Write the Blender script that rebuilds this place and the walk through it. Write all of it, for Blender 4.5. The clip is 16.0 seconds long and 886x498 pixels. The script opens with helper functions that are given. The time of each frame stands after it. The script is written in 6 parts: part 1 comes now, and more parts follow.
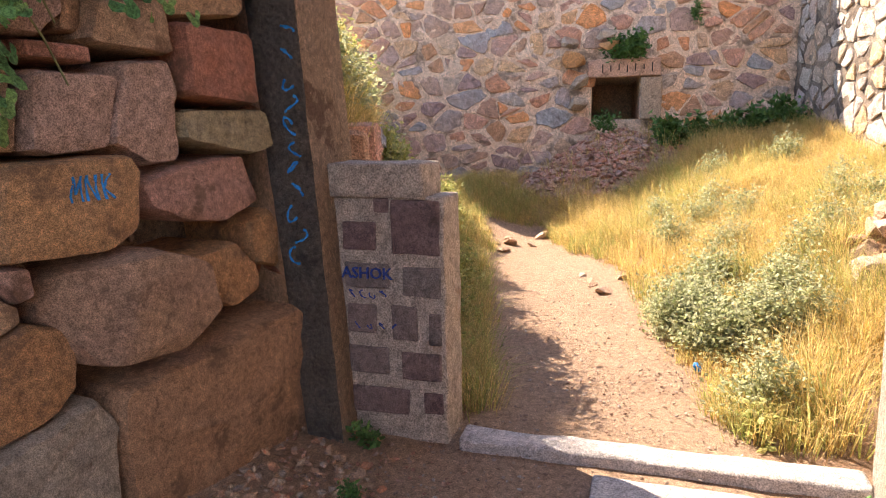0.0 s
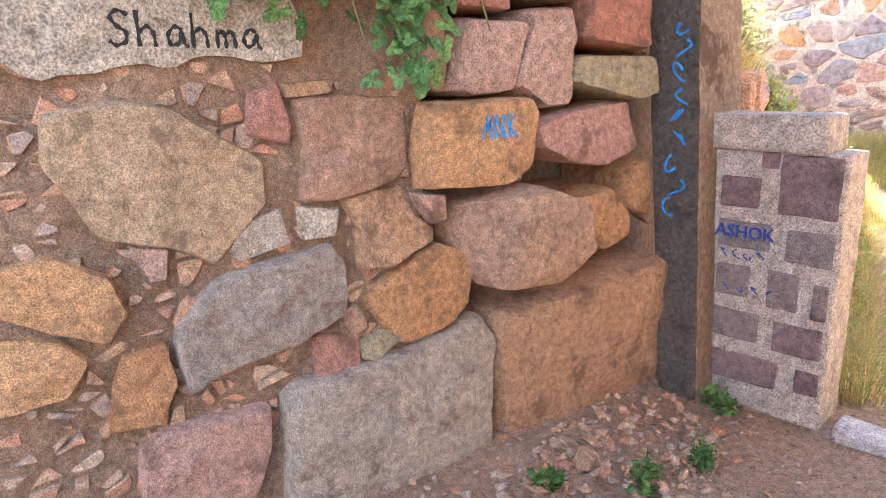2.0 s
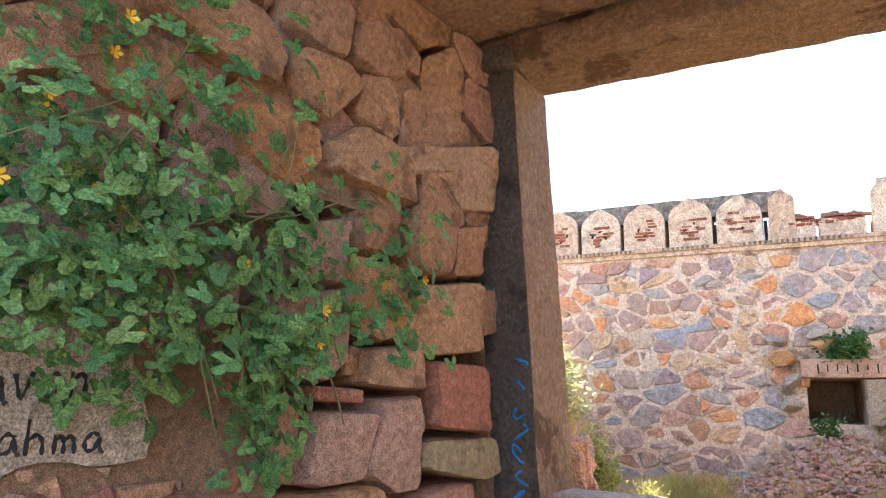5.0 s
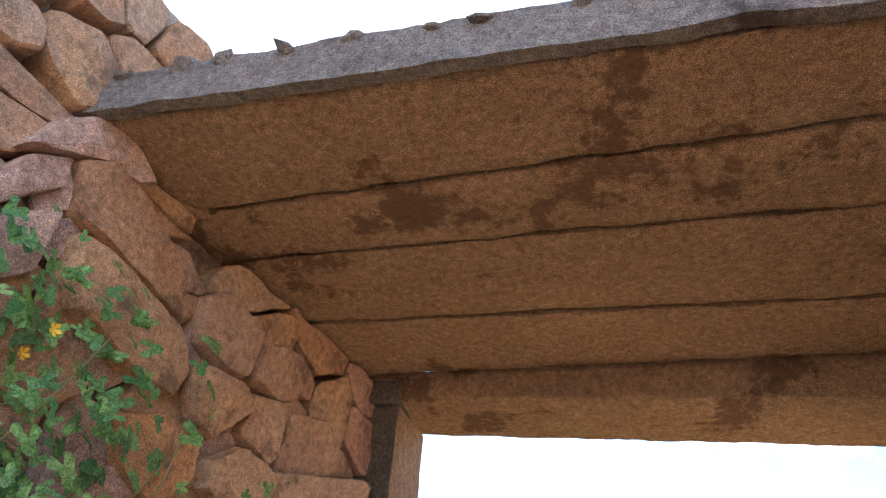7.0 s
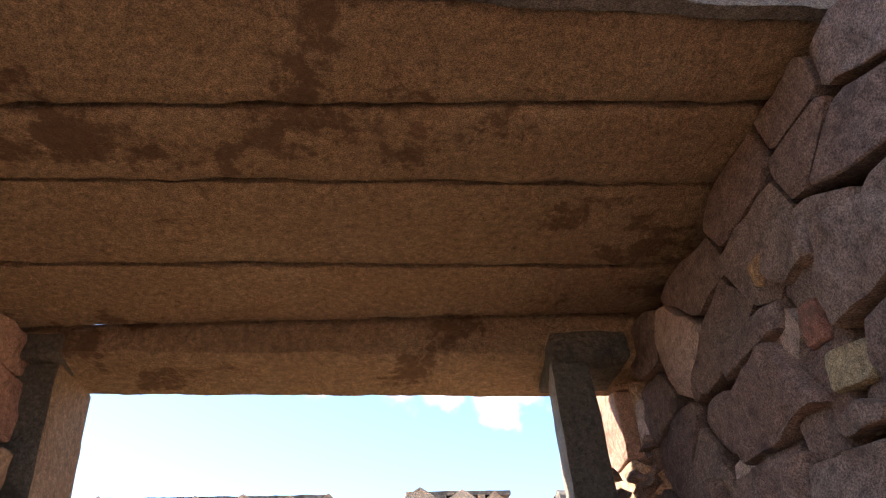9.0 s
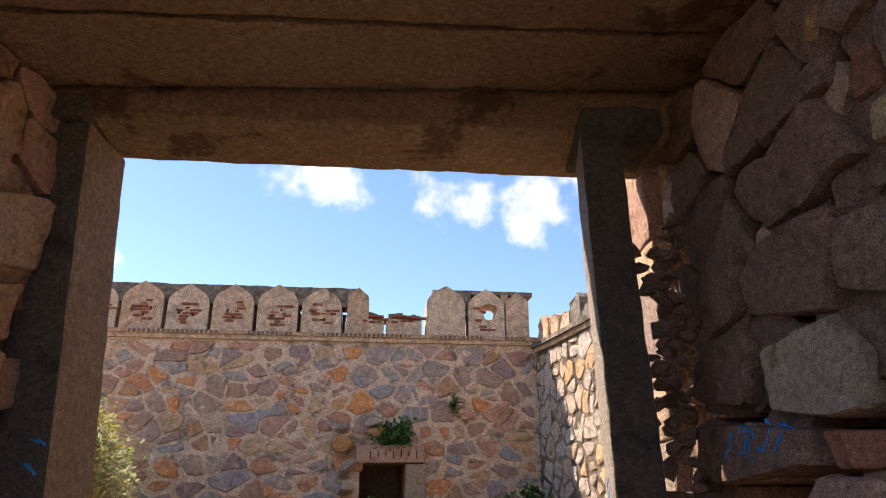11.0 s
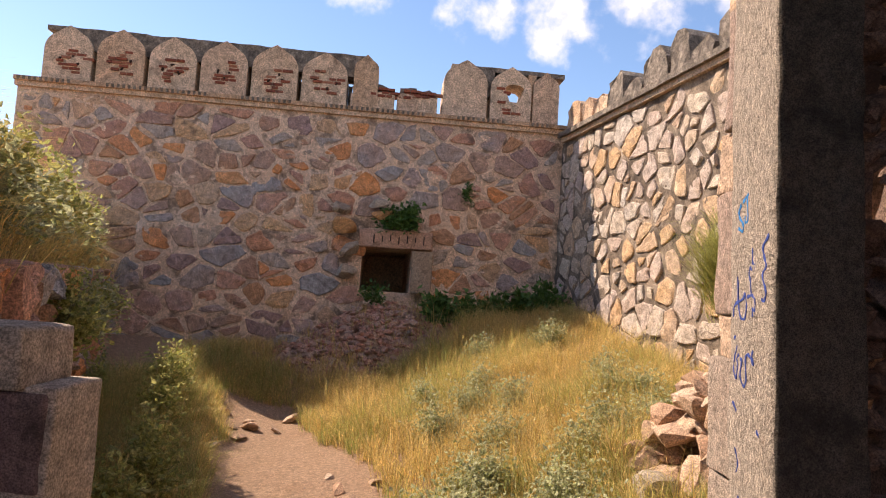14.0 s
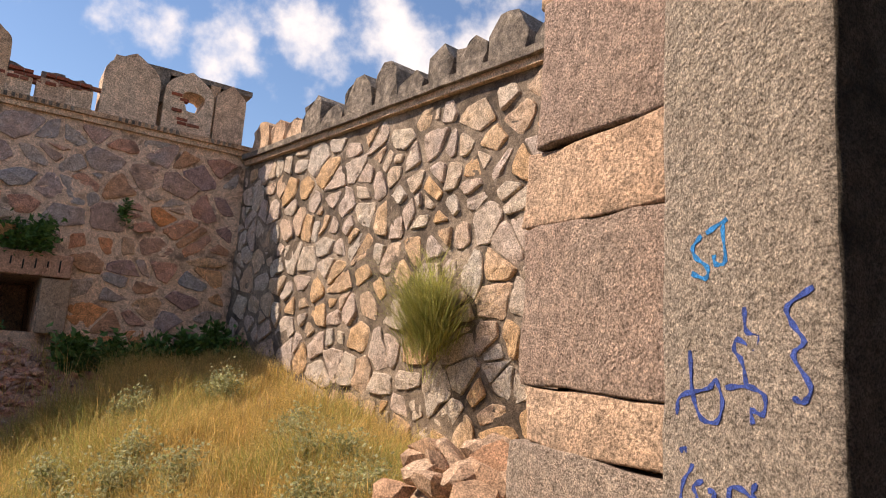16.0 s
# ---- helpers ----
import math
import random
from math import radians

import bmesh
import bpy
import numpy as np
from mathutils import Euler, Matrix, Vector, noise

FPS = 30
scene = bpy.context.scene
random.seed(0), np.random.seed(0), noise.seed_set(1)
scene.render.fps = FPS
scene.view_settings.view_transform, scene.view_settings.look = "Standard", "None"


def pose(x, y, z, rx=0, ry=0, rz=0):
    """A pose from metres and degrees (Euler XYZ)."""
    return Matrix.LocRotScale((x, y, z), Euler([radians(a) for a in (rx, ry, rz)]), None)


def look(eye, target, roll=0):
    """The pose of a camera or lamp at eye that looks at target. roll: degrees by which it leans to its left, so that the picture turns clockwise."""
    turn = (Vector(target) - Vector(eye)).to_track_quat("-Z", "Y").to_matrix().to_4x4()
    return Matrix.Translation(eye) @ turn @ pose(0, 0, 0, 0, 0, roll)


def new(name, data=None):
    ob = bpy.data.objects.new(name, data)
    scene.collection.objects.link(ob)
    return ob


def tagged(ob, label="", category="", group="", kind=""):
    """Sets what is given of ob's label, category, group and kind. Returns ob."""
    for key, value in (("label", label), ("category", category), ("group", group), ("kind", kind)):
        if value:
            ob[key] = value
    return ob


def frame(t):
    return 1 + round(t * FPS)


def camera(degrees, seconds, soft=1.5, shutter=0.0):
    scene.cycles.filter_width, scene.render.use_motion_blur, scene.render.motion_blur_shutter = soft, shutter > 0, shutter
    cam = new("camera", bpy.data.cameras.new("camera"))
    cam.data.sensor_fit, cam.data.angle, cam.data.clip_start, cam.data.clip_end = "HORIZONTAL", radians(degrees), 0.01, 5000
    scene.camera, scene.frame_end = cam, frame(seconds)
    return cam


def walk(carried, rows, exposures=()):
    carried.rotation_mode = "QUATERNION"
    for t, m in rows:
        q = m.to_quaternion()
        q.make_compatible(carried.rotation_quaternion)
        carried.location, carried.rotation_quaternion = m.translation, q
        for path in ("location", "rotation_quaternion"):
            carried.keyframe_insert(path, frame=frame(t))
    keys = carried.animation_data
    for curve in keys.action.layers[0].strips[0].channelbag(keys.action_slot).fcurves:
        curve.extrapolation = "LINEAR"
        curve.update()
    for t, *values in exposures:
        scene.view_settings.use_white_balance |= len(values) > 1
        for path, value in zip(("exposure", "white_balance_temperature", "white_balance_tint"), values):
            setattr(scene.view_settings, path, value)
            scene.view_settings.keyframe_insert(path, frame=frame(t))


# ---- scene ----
from mathutils.bvhtree import BVHTree

cam = camera(66.0, 16.0, soft=1.0)
PATH = [
    (0, (0.483, -0.211, 1.477), (-0.123, 1.659, 1.109), -1.2),
    (0.5, (0.438, -0.206, 1.51), (-0.346, 1.592, 1.12), -0.0),
    (1, (0.408, -0.229, 1.447), (-0.607, 1.432, 0.99), 1.3),
    (1.5, (0.382, -0.278, 1.429), (-0.84, 1.224, 0.931), 0.1),
    (2, (0.358, -0.32, 1.453), (-1.038, 1.029, 0.972), -0.9),
    (2.5, (0.331, -0.351, 1.481), (-1.115, 0.974, 1.092), -0.4),
    (3, (0.344, -0.32, 1.533), (-1.034, 1.11, 1.292), -0.6),
    (3.5, (0.322, -0.3, 1.577), (-1.005, 1.192, 1.472), -1.6),
    (4, (0.354, -0.279, 1.657), (-0.938, 1.245, 1.731), -1.3),
    (4.2, (0.32, -0.275, 1.673), (-0.923, 1.284, 1.829), -1.0),
    (6.3, (0.387, -0.65, 1.804), (-0.433, 0.93, 2.716), 5.3),
    (6.5, (0.385, -0.644, 1.826), (-0.383, 0.899, 2.84), 5.8),
    (7, (0.387, -0.63, 1.847), (-0.26, 0.833, 3.047), 8.7),
    (7.5, (0.41, -0.613, 1.878), (-0.085, 0.839, 3.161), 7.8),
    (8, (0.472, -0.593, 1.911), (0.186, 0.925, 3.182), 3.7),
    (8.2, (0.485, -0.578, 1.915), (0.316, 0.97, 3.17), 1.6),
    (10.3, (0.549, -0.496, 1.763), (0.755, 1.317, 2.581), -4.0),
    (10.5, (0.533, -0.477, 1.748), (0.719, 1.361, 2.515), -3.3),
    (11, (0.54, -0.413, 1.703), (0.564, 1.474, 2.366), 0.1),
    (11.5, (0.629, -0.291, 1.668), (0.586, 1.642, 2.177), -1.0),
    (11.7, (0.665, -0.217, 1.625), (0.605, 1.746, 2.006), 1.2),
    (11.8, (0.677, -0.212, 1.61), (0.614, 1.764, 1.914), 2.3),
    (12, (0.648, -0.123, 1.581), (0.589, 1.864, 1.803), 1.2),
    (12.5, (0.62, 0.117, 1.537), (0.551, 2.104, 1.751), -0.3),
    (13, (0.672, 0.369, 1.499), (0.646, 2.358, 1.712), 2.0),
    (13.5, (0.648, 0.626, 1.464), (0.63, 2.618, 1.64), 3.8),
    (14, (0.51, 0.864, 1.45), (0.52, 2.859, 1.586), 3.9),
    (14.5, (0.516, 1.124, 1.453), (0.816, 3.096, 1.6), 3.4),
    (15, (0.55, 1.369, 1.465), (1.013, 3.307, 1.633), 4.7),
    (15.5, (0.485, 1.623, 1.474), (1.248, 3.456, 1.713), 3.2),
    (16, (0.398, 1.823, 1.508), (1.338, 3.56, 1.823), 4.3),
]
EXPOSURE = [(0, 2.0, 7000, 16), (0.5, 2.05, 7000, 16), (1, 2.4, 7000, 17), (1.5, 3.0, 6900, 16), (2, 3.65, 6500, 11), (2.5, 4.05, 6300, 9), (3, 4.0, 6300, 9),
            (3.5, 3.7, 6300, 9), (4, 3.25, 6400, 10), (6.5, 2.5, 6500, 10), (7, 2.55, 6500, 10), (8, 2.25, 6700, 12), (10.5, 1.25, 6800, 13), (11, 1.0, 7000, 16),
            (12, 1.0, 7300, 20), (14, 0.85, 7400, 20), (15.5, 0.7, 7400, 18), (16, 0.5, 7400, 18)]
walk(cam, [(t, look(eye, target, roll)) for t, eye, target, roll in PATH], EXPOSURE)

# ---- sky, sun ----
SUN = Vector((-0.85, 0.45, 1.0)).normalized()
world = bpy.data.worlds.new("sky")
scene.world = world
world.use_nodes = True
wn, wl = world.node_tree.nodes, world.node_tree.links
wn.clear()
sky = wn.new("ShaderNodeTexSky")
sky.sky_type = "NISHITA"
sky.sun_disc = False
sky.sun_elevation = math.asin(SUN.z)
sky.sun_rotation = math.atan2(SUN.x, SUN.y)
sky.dust_density, sky.ozone_density, sky.air_density = 0.2, 3.5, 1.0
geo = wn.new("ShaderNodeTexCoord")
cloud_noise = wn.new("ShaderNodeTexNoise")
cloud_noise.inputs["Scale"].default_value = 13.0
cloud_noise.inputs["Detail"].default_value = 8
cloud_noise.inputs["Roughness"].default_value = 0.55
wl.new(geo.outputs["Generated"], cloud_noise.inputs["Vector"])


def cloud(az, el, size, flat):
    """A cumulus puff in the given direction, its edge broken up by noise; returns its cover."""
    d = Vector((math.sin(radians(az)) * math.cos(radians(el)), math.cos(radians(az)) * math.cos(radians(el)), math.sin(radians(el))))
    sub = wn.new("ShaderNodeVectorMath")
    sub.operation = "SUBTRACT"
    wl.new(geo.outputs["Generated"], sub.inputs[0])
    sub.inputs[1].default_value = d
    scl = wn.new("ShaderNodeVectorMath")
    scl.operation = "MULTIPLY"
    wl.new(sub.outputs[0], scl.inputs[0])
    scl.inputs[1].default_value = (1, 1, flat)
    ln = wn.new("ShaderNodeVectorMath")
    ln.operation = "LENGTH"
    wl.new(scl.outputs[0], ln.inputs[0])
    rng = wn.new("ShaderNodeMapRange")
    rng.inputs["From Min"].default_value = size
    rng.inputs["From Max"].default_value = 0
    wl.new(ln.outputs["Value"], rng.inputs["Value"])
    return rng.outputs[0]


cover = None
for az, el, size, flat in ((-10.5, 24.5, 0.13, 1.5), (2.5, 23.4, 0.12, 1.5), (10, 23.5, 0.15, 1.3), (15.5, 24.5, 0.17, 1.4), (24, 25, 0.24, 1.5), (31, 26, 0.2, 1.4),
                           (-27, 16.6, 0.09, 2.5), (-26, 56, 0.34, 1.2), (12, 60, 0.25, 1.2), (-75, 30, 0.5, 1.5), (150, 40, 0.7, 1.3), (-150, 35, 0.6, 1.4)):
    c = cloud(az, el, size, flat)
    if cover is None:
        cover = c
    else:
        mx = wn.new("ShaderNodeMath")
        mx.operation = "MAXIMUM"
        wl.new(cover, mx.inputs[0])
        wl.new(c, mx.inputs[1])
        cover = mx.outputs[0]
shape = wn.new("ShaderNodeMath")
shape.operation = "MULTIPLY_ADD"
wl.new(cover, shape.inputs[0])
shape.inputs[1].default_value = 0.42
wl.new(cloud_noise.outputs["Fac"], shape.inputs[2])
edge = wn.new("ShaderNodeMapRange")
edge.interpolation_type = "SMOOTHSTEP"
edge.inputs["From Min"].default_value = 0.66
edge.inputs["From Max"].default_value = 0.95
wl.new(shape.outputs[0], edge.inputs["Value"])
cmix = wn.new("ShaderNodeMix")
cmix.data_type = "RGBA"
wl.new(edge.outputs[0], cmix.inputs["Factor"])
deep = wn.new("ShaderNodeHueSaturation")
deep.inputs["Saturation"].default_value, deep.inputs["Value"].default_value = 1.08, 0.95
wl.new(sky.outputs[0], deep.inputs["Color"])
wl.new(deep.outputs[0], cmix.inputs["A"])
cmix.inputs["B"].default_value = (5.6, 5.7, 6.0, 1)
bg = wn.new("ShaderNodeBackground")
bg.inputs["Strength"].default_value = 0.13
wl.new(cmix.outputs["Result"], bg.inputs["Color"])
wo = wn.new("ShaderNodeOutputWorld")
wl.new(bg.outputs[0], wo.inputs["Surface"])
sun = new("sun", bpy.data.lights.new("sun", "SUN"))
sun.data.energy, sun.data.angle, sun.data.color = 5.0, radians(0.5), (1.0, 0.90, 0.76)
sun.matrix_world = look(SUN * 30, (0, 0, 0))


# ---- materials ----
def ramp(nt, stops, interp="LINEAR"):
    r = nt.nodes.new("ShaderNodeValToRGB")
    r.color_ramp.interpolation = interp
    e = r.color_ramp.elements
    while len(e) < len(stops):
        e.new(0.5)
    for k, (pos, col) in zip(e, stops):
        k.position, k.color = pos, (*col, 1)
    return r


def mat(name, palette, rough=0.9, grain=18.0, grain_bump=0.5, mottle=2.5, stain=(0.05, 0.04, 0.035), stain_amount=0.25,
        stain_scale=3.0, island=False, dents=0.0, dent_scale=60.0, spread=0.35, bump_distance=0.035, leaf=0.0, pits=0.3, cracks=0.0, stain_edge=0.14):
    """Weathered mineral or plant surface: a palette picked by object (or island), two scales of mottling, stains, grain relief."""
    m = bpy.data.materials.new(name)
    m.use_nodes = True
    nt = m.node_tree
    b = nt.nodes["Principled BSDF"]
    b.inputs["Roughness"].default_value = rough
    b.inputs["Specular IOR Level"].default_value = 0.25
    tc = nt.nodes.new("ShaderNodeTexCoord")
    if spread >= 1.0 and not island:
        same = nt.nodes.new("ShaderNodeValue")
        same.outputs[0].default_value = 0.5
        rnd = same.outputs[0]
    elif island:
        rnd = nt.nodes.new("ShaderNodeNewGeometry").outputs["Random Per Island"]
    else:
        rnd = nt.nodes.new("ShaderNodeObjectInfo").outputs["Random"]
    n1 = nt.nodes.new("ShaderNodeTexNoise")
    n1.inputs["Scale"].default_value, n1.inputs["Detail"].default_value, n1.inputs["Roughness"].default_value = mottle, 6, 0.65
    n2 = nt.nodes.new("ShaderNodeTexNoise")
    n2.inputs["Scale"].default_value, n2.inputs["Detail"].default_value, n2.inputs["Roughness"].default_value = grain, 8, 0.7
    for n in (n1, n2):
        nt.links.new(tc.outputs["Object"], n.inputs["Vector"])
    mod = nt.nodes.new("ShaderNodeMath")
    mod.operation = "MULTIPLY_ADD"
    nt.links.new(n1.outputs["Fac"], mod.inputs[0])
    mod.inputs[1].default_value = spread
    sh = nt.nodes.new("ShaderNodeMath")
    sh.operation = "SUBTRACT"
    nt.links.new(rnd, sh.inputs[0])
    sh.inputs[1].default_value = spread / 2
    nt.links.new(sh.outputs[0], mod.inputs[2])
    r = ramp(nt, [(i / max(1, len(palette) - 1), c) for i, c in enumerate(palette)])
    nt.links.new(mod.outputs[0], r.inputs["Fac"])
    n4 = nt.nodes.new("ShaderNodeTexNoise")
    n4.inputs["Scale"].default_value, n4.inputs["Detail"].default_value, n4.inputs["Roughness"].default_value = grain * 0.4, 5, 0.6
    nt.links.new(tc.outputs["Object"], n4.inputs["Vector"])
    # grain brightness
    g = nt.nodes.new("ShaderNodeMapRange")
    g.inputs["From Min"].default_value, g.inputs["From Max"].default_value = 0.3, 0.7
    g.inputs["To Min"].default_value, g.inputs["To Max"].default_value = 0.55, 1.42
    nt.links.new(n2.outputs["Fac"], g.inputs["Value"])
    mul = nt.nodes.new("ShaderNodeVectorMath")
    mul.operation = "SCALE"
    nt.links.new(r.outputs["Color"], mul.inputs[0])
    nt.links.new(g.outputs[0], mul.inputs["Scale"])
    n5 = nt.nodes.new("ShaderNodeTexNoise")
    n5.inputs["Scale"].default_value, n5.inputs["Detail"].default_value, n5.inputs["Roughness"].default_value = grain * 6, 4, 0.8
    nt.links.new(tc.outputs["Object"], n5.inputs["Vector"])
    g5 = nt.nodes.new("ShaderNodeMapRange")
    g5.inputs["From Min"].default_value, g5.inputs["From Max"].default_value = 0.41, 0.59
    g5.inputs["To Min"].default_value, g5.inputs["To Max"].default_value = 0.52, 1.42
    nt.links.new(n5.outputs["Fac"], g5.inputs["Value"])
    gg = nt.nodes.new("ShaderNodeMath")
    gg.operation = "MULTIPLY"
    nt.links.new(g.outputs[0], gg.inputs[0])
    nt.links.new(g5.outputs[0], gg.inputs[1])
    # pits: small, crisp and dark; hairline cracks where a mask lets them through
    n6 = nt.nodes.new("ShaderNodeTexNoise")
    n6.inputs["Scale"].default_value, n6.inputs["Detail"].default_value, n6.inputs["Roughness"].default_value = grain * 3.2, 5, 0.75
    nt.links.new(tc.outputs["Object"], n6.inputs["Vector"])
    pit = nt.nodes.new("ShaderNodeMapRange")
    pit.interpolation_type = "SMOOTHSTEP"
    pit.inputs["From Min"].default_value, pit.inputs["From Max"].default_value = 0.34, 0.44
    pit.inputs["To Min"].default_value, pit.inputs["To Max"].default_value = 1.0 - pits, 1.0
    nt.links.new(n6.outputs["Fac"], pit.inputs["Value"])
    gp = nt.nodes.new("ShaderNodeMath")
    gp.operation = "MULTIPLY"
    nt.links.new(gg.outputs[0], gp.inputs[0])
    nt.links.new(pit.outputs[0], gp.inputs[1])
    shade = gp.outputs[0]
    if cracks:
        wob = nt.nodes.new("ShaderNodeVectorMath")
        wob.operation = "MULTIPLY_ADD"
        nt.links.new(n4.outputs["Color"], wob.inputs[0])
        wob.inputs[1].default_value = (0.14, 0.14, 0.14)
        nt.links.new(tc.outputs["Object"], wob.inputs[2])
        vo = nt.nodes.new("ShaderNodeTexVoronoi")
        vo.feature = "DISTANCE_TO_EDGE"
        vo.inputs["Scale"].default_value = cracks
        nt.links.new(wob.outputs[0], vo.inputs["Vector"])
        line = nt.nodes.new("ShaderNodeMapRange")
        line.inputs["From Min"].default_value, line.inputs["From Max"].default_value = 0.004, 0.02
        line.inputs["To Min"].default_value = 0.45
        nt.links.new(vo.outputs["Distance"], line.inputs["Value"])
        where = nt.nodes.new("ShaderNodeMapRange")
        where.inputs["From Min"].default_value, where.inputs["From Max"].default_value = 0.56, 0.66
        nt.links.new(n1.outputs["Fac"], where.inputs["Value"])
        keep = nt.nodes.new("ShaderNodeMix")
        keep.inputs["A"].default_value = 1.0
        nt.links.new(where.outputs[0], keep.inputs["Factor"])
        nt.links.new(line.outputs[0], keep.inputs["B"])
        gc = nt.nodes.new("ShaderNodeMath")
        gc.operation = "MULTIPLY"
        nt.links.new(shade, gc.inputs[0])
        nt.links.new(keep.outputs["Result"], gc.inputs[1])
        shade = gc.outputs[0]
    nt.links.new(shade, mul.inputs["Scale"])
    # stains
    n3 = nt.nodes.new("ShaderNodeTexNoise")
    n3.inputs["Scale"].default_value, n3.inputs["Detail"].default_value, n3.inputs["Roughness"].default_value = stain_scale, 7, 0.7
    nt.links.new(tc.outputs["Object"], n3.inputs["Vector"])
    s = nt.nodes.new("ShaderNodeMapRange")
    s.interpolation_type = "SMOOTHSTEP"
    s.inputs["From Min"].default_value, s.inputs["From Max"].default_value = 0.68 - stain_amount * 0.5, 0.68 + stain_edge - stain_amount * 0.5
    s.inputs["To Max"].default_value = 0.75
    nt.links.new(n3.outputs["Fac"], s.inputs["Value"])
    mx = nt.nodes.new("ShaderNodeMix")
    mx.data_type = "RGBA"
    nt.links.new(s.outputs[0], mx.inputs["Factor"])
    nt.links.new(mul.outputs[0], mx.inputs["A"])
    mx.inputs["B"].default_value = (*stain, 1)
    nt.links.new(mx.outputs["Result"], b.inputs["Base Color"])
    bp = nt.nodes.new("ShaderNodeBump")
    bp.inputs["Strength"].default_value, bp.inputs["Distance"].default_value = grain_bump, bump_distance
    hh = nt.nodes.new("ShaderNodeMath")
    hh.operation = "MULTIPLY_ADD"
    nt.links.new(n4.outputs["Fac"], hh.inputs[0])
    hh.inputs[1].default_value = 1.6
    nt.links.new(n2.outputs["Fac"], hh.inputs[2])
    h5 = nt.nodes.new("ShaderNodeMath")
    h5.operation = "MULTIPLY_ADD"
    nt.links.new(n5.outputs["Fac"], h5.inputs[0])
    h5.inputs[1].default_value = 0.3
    nt.links.new(hh.outputs[0], h5.inputs[2])
    h6 = nt.nodes.new("ShaderNodeMath")
    h6.operation = "MULTIPLY_ADD"
    nt.links.new(shade, h6.inputs[0])
    h6.inputs[1].default_value = 0.25
    nt.links.new(h5.outputs[0], h6.inputs[2])
    h = h6.outputs[0]
    if dents:
        v = nt.nodes.new("ShaderNodeTexVoronoi")
        v.inputs["Scale"].default_value = dent_scale
        nt.links.new(tc.outputs["Object"], v.inputs["Vector"])
        ad = nt.nodes.new("ShaderNodeMath")
        ad.operation = "MULTIPLY_ADD"
        nt.links.new(v.outputs["Distance"], ad.inputs[0])
        ad.inputs[1].default_value = dents
        nt.links.new(h, ad.inputs[2])
        h = ad.outputs[0]
    nt.links.new(h, bp.inputs["Height"])
    nt.links.new(bp.outputs[0], b.inputs["Normal"])
    if leaf:
        tr = nt.nodes.new("ShaderNodeBsdfTranslucent")
        nt.links.new(mx.outputs["Result"], tr.inputs["Color"])
        both = nt.nodes.new("ShaderNodeMixShader")
        both.inputs[0].default_value = leaf
        nt.links.new(b.outputs[0], both.inputs[1])
        nt.links.new(tr.outputs[0], both.inputs[2])
        nt.links.new(both.outputs[0], nt.nodes["Material Output"].inputs["Surface"])
    return m


def plain(name, colour, rough=0.6):
    m = bpy.data.materials.new(name)
    m.use_nodes = True
    b = m.node_tree.nodes["Principled BSDF"]
    b.inputs["Base Color"].default_value = (*colour, 1)
    b.inputs["Roughness"].default_value = rough
    return m


ORANGE, BROWN, TAN, PINK = (0.70, 0.30, 0.12), (0.50, 0.28, 0.16), (0.62, 0.41, 0.24), (0.58, 0.31, 0.21)
GREY, PURPLE = (0.34, 0.34, 0.35), (0.36, 0.25, 0.235)
M_FAR = mat("far_wall_stone", [BROWN, PURPLE, TAN, GREY, ORANGE, PURPLE, BROWN, GREY, PINK, PURPLE, TAN, ORANGE, GREY, BROWN], grain=14, mottle=3, stain_amount=0.22, spread=0.07, stain=(0.12, 0.085, 0.07), stain_scale=4)
M_FARMORTAR = mat("far_wall_mortar", [(0.66, 0.45, 0.30), (0.74, 0.56, 0.42), (0.60, 0.36, 0.22)], grain=25, mottle=2.2, stain_amount=0.35, spread=1.4, stain=(0.09, 0.06, 0.045))
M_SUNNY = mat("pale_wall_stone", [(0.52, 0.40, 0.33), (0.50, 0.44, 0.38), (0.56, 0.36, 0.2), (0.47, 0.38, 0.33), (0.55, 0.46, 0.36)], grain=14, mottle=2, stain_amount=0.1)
M_DARKMORTAR = mat("blackened_mortar", [(0.06, 0.045, 0.035), (0.13, 0.098, 0.074), (0.32, 0.25, 0.19), (0.48, 0.38, 0.29)], grain=20, mottle=1.6, spread=1.9, stain_amount=0.34)
M_LIME = mat("lime_plaster", [(0.56, 0.38, 0.26), (0.62, 0.46, 0.33), (0.50, 0.32, 0.20)], grain=10, mottle=1.5, stain_amount=0.18, stain=(0.16, 0.11, 0.085), spread=0.8)
M_COPING = mat("blackened_coping", [(0.06, 0.05, 0.043), (0.20, 0.165, 0.135), (0.46, 0.38, 0.30)], grain=16, mottle=9, spread=1.7, stain_amount=0.3)
# Near-black colour that stands in for the shade inside brick hollows.
M_HOLLOWSHADE = mat("hollow_shade", [(0.035, 0.022, 0.017), (0.07, 0.035, 0.025)], grain=40, spread=1.0)
M_BRICK = mat("old_brick", [(0.34, 0.10, 0.055), (0.24, 0.07, 0.045), (0.40, 0.17, 0.1)], island=True, grain=40)
M_BLOCK = mat("passage_stone", [(0.54, 0.31, 0.18), (0.48, 0.28, 0.17), (0.58, 0.36, 0.21), (0.46, 0.28, 0.19), (0.56, 0.38, 0.25)], grain=38, mottle=5, spread=0.5, stain_amount=0.32, stain=(0.17, 0.1, 0.065), stain_scale=6, grain_bump=0.7, bump_distance=0.022, cracks=5.5)
M_DRESSED = mat("dressed_purple_stone", [(0.40, 0.26, 0.21), (0.47, 0.32, 0.25)], grain=30, mottle=4, dents=0.9, dent_scale=70, stain_amount=0.1)
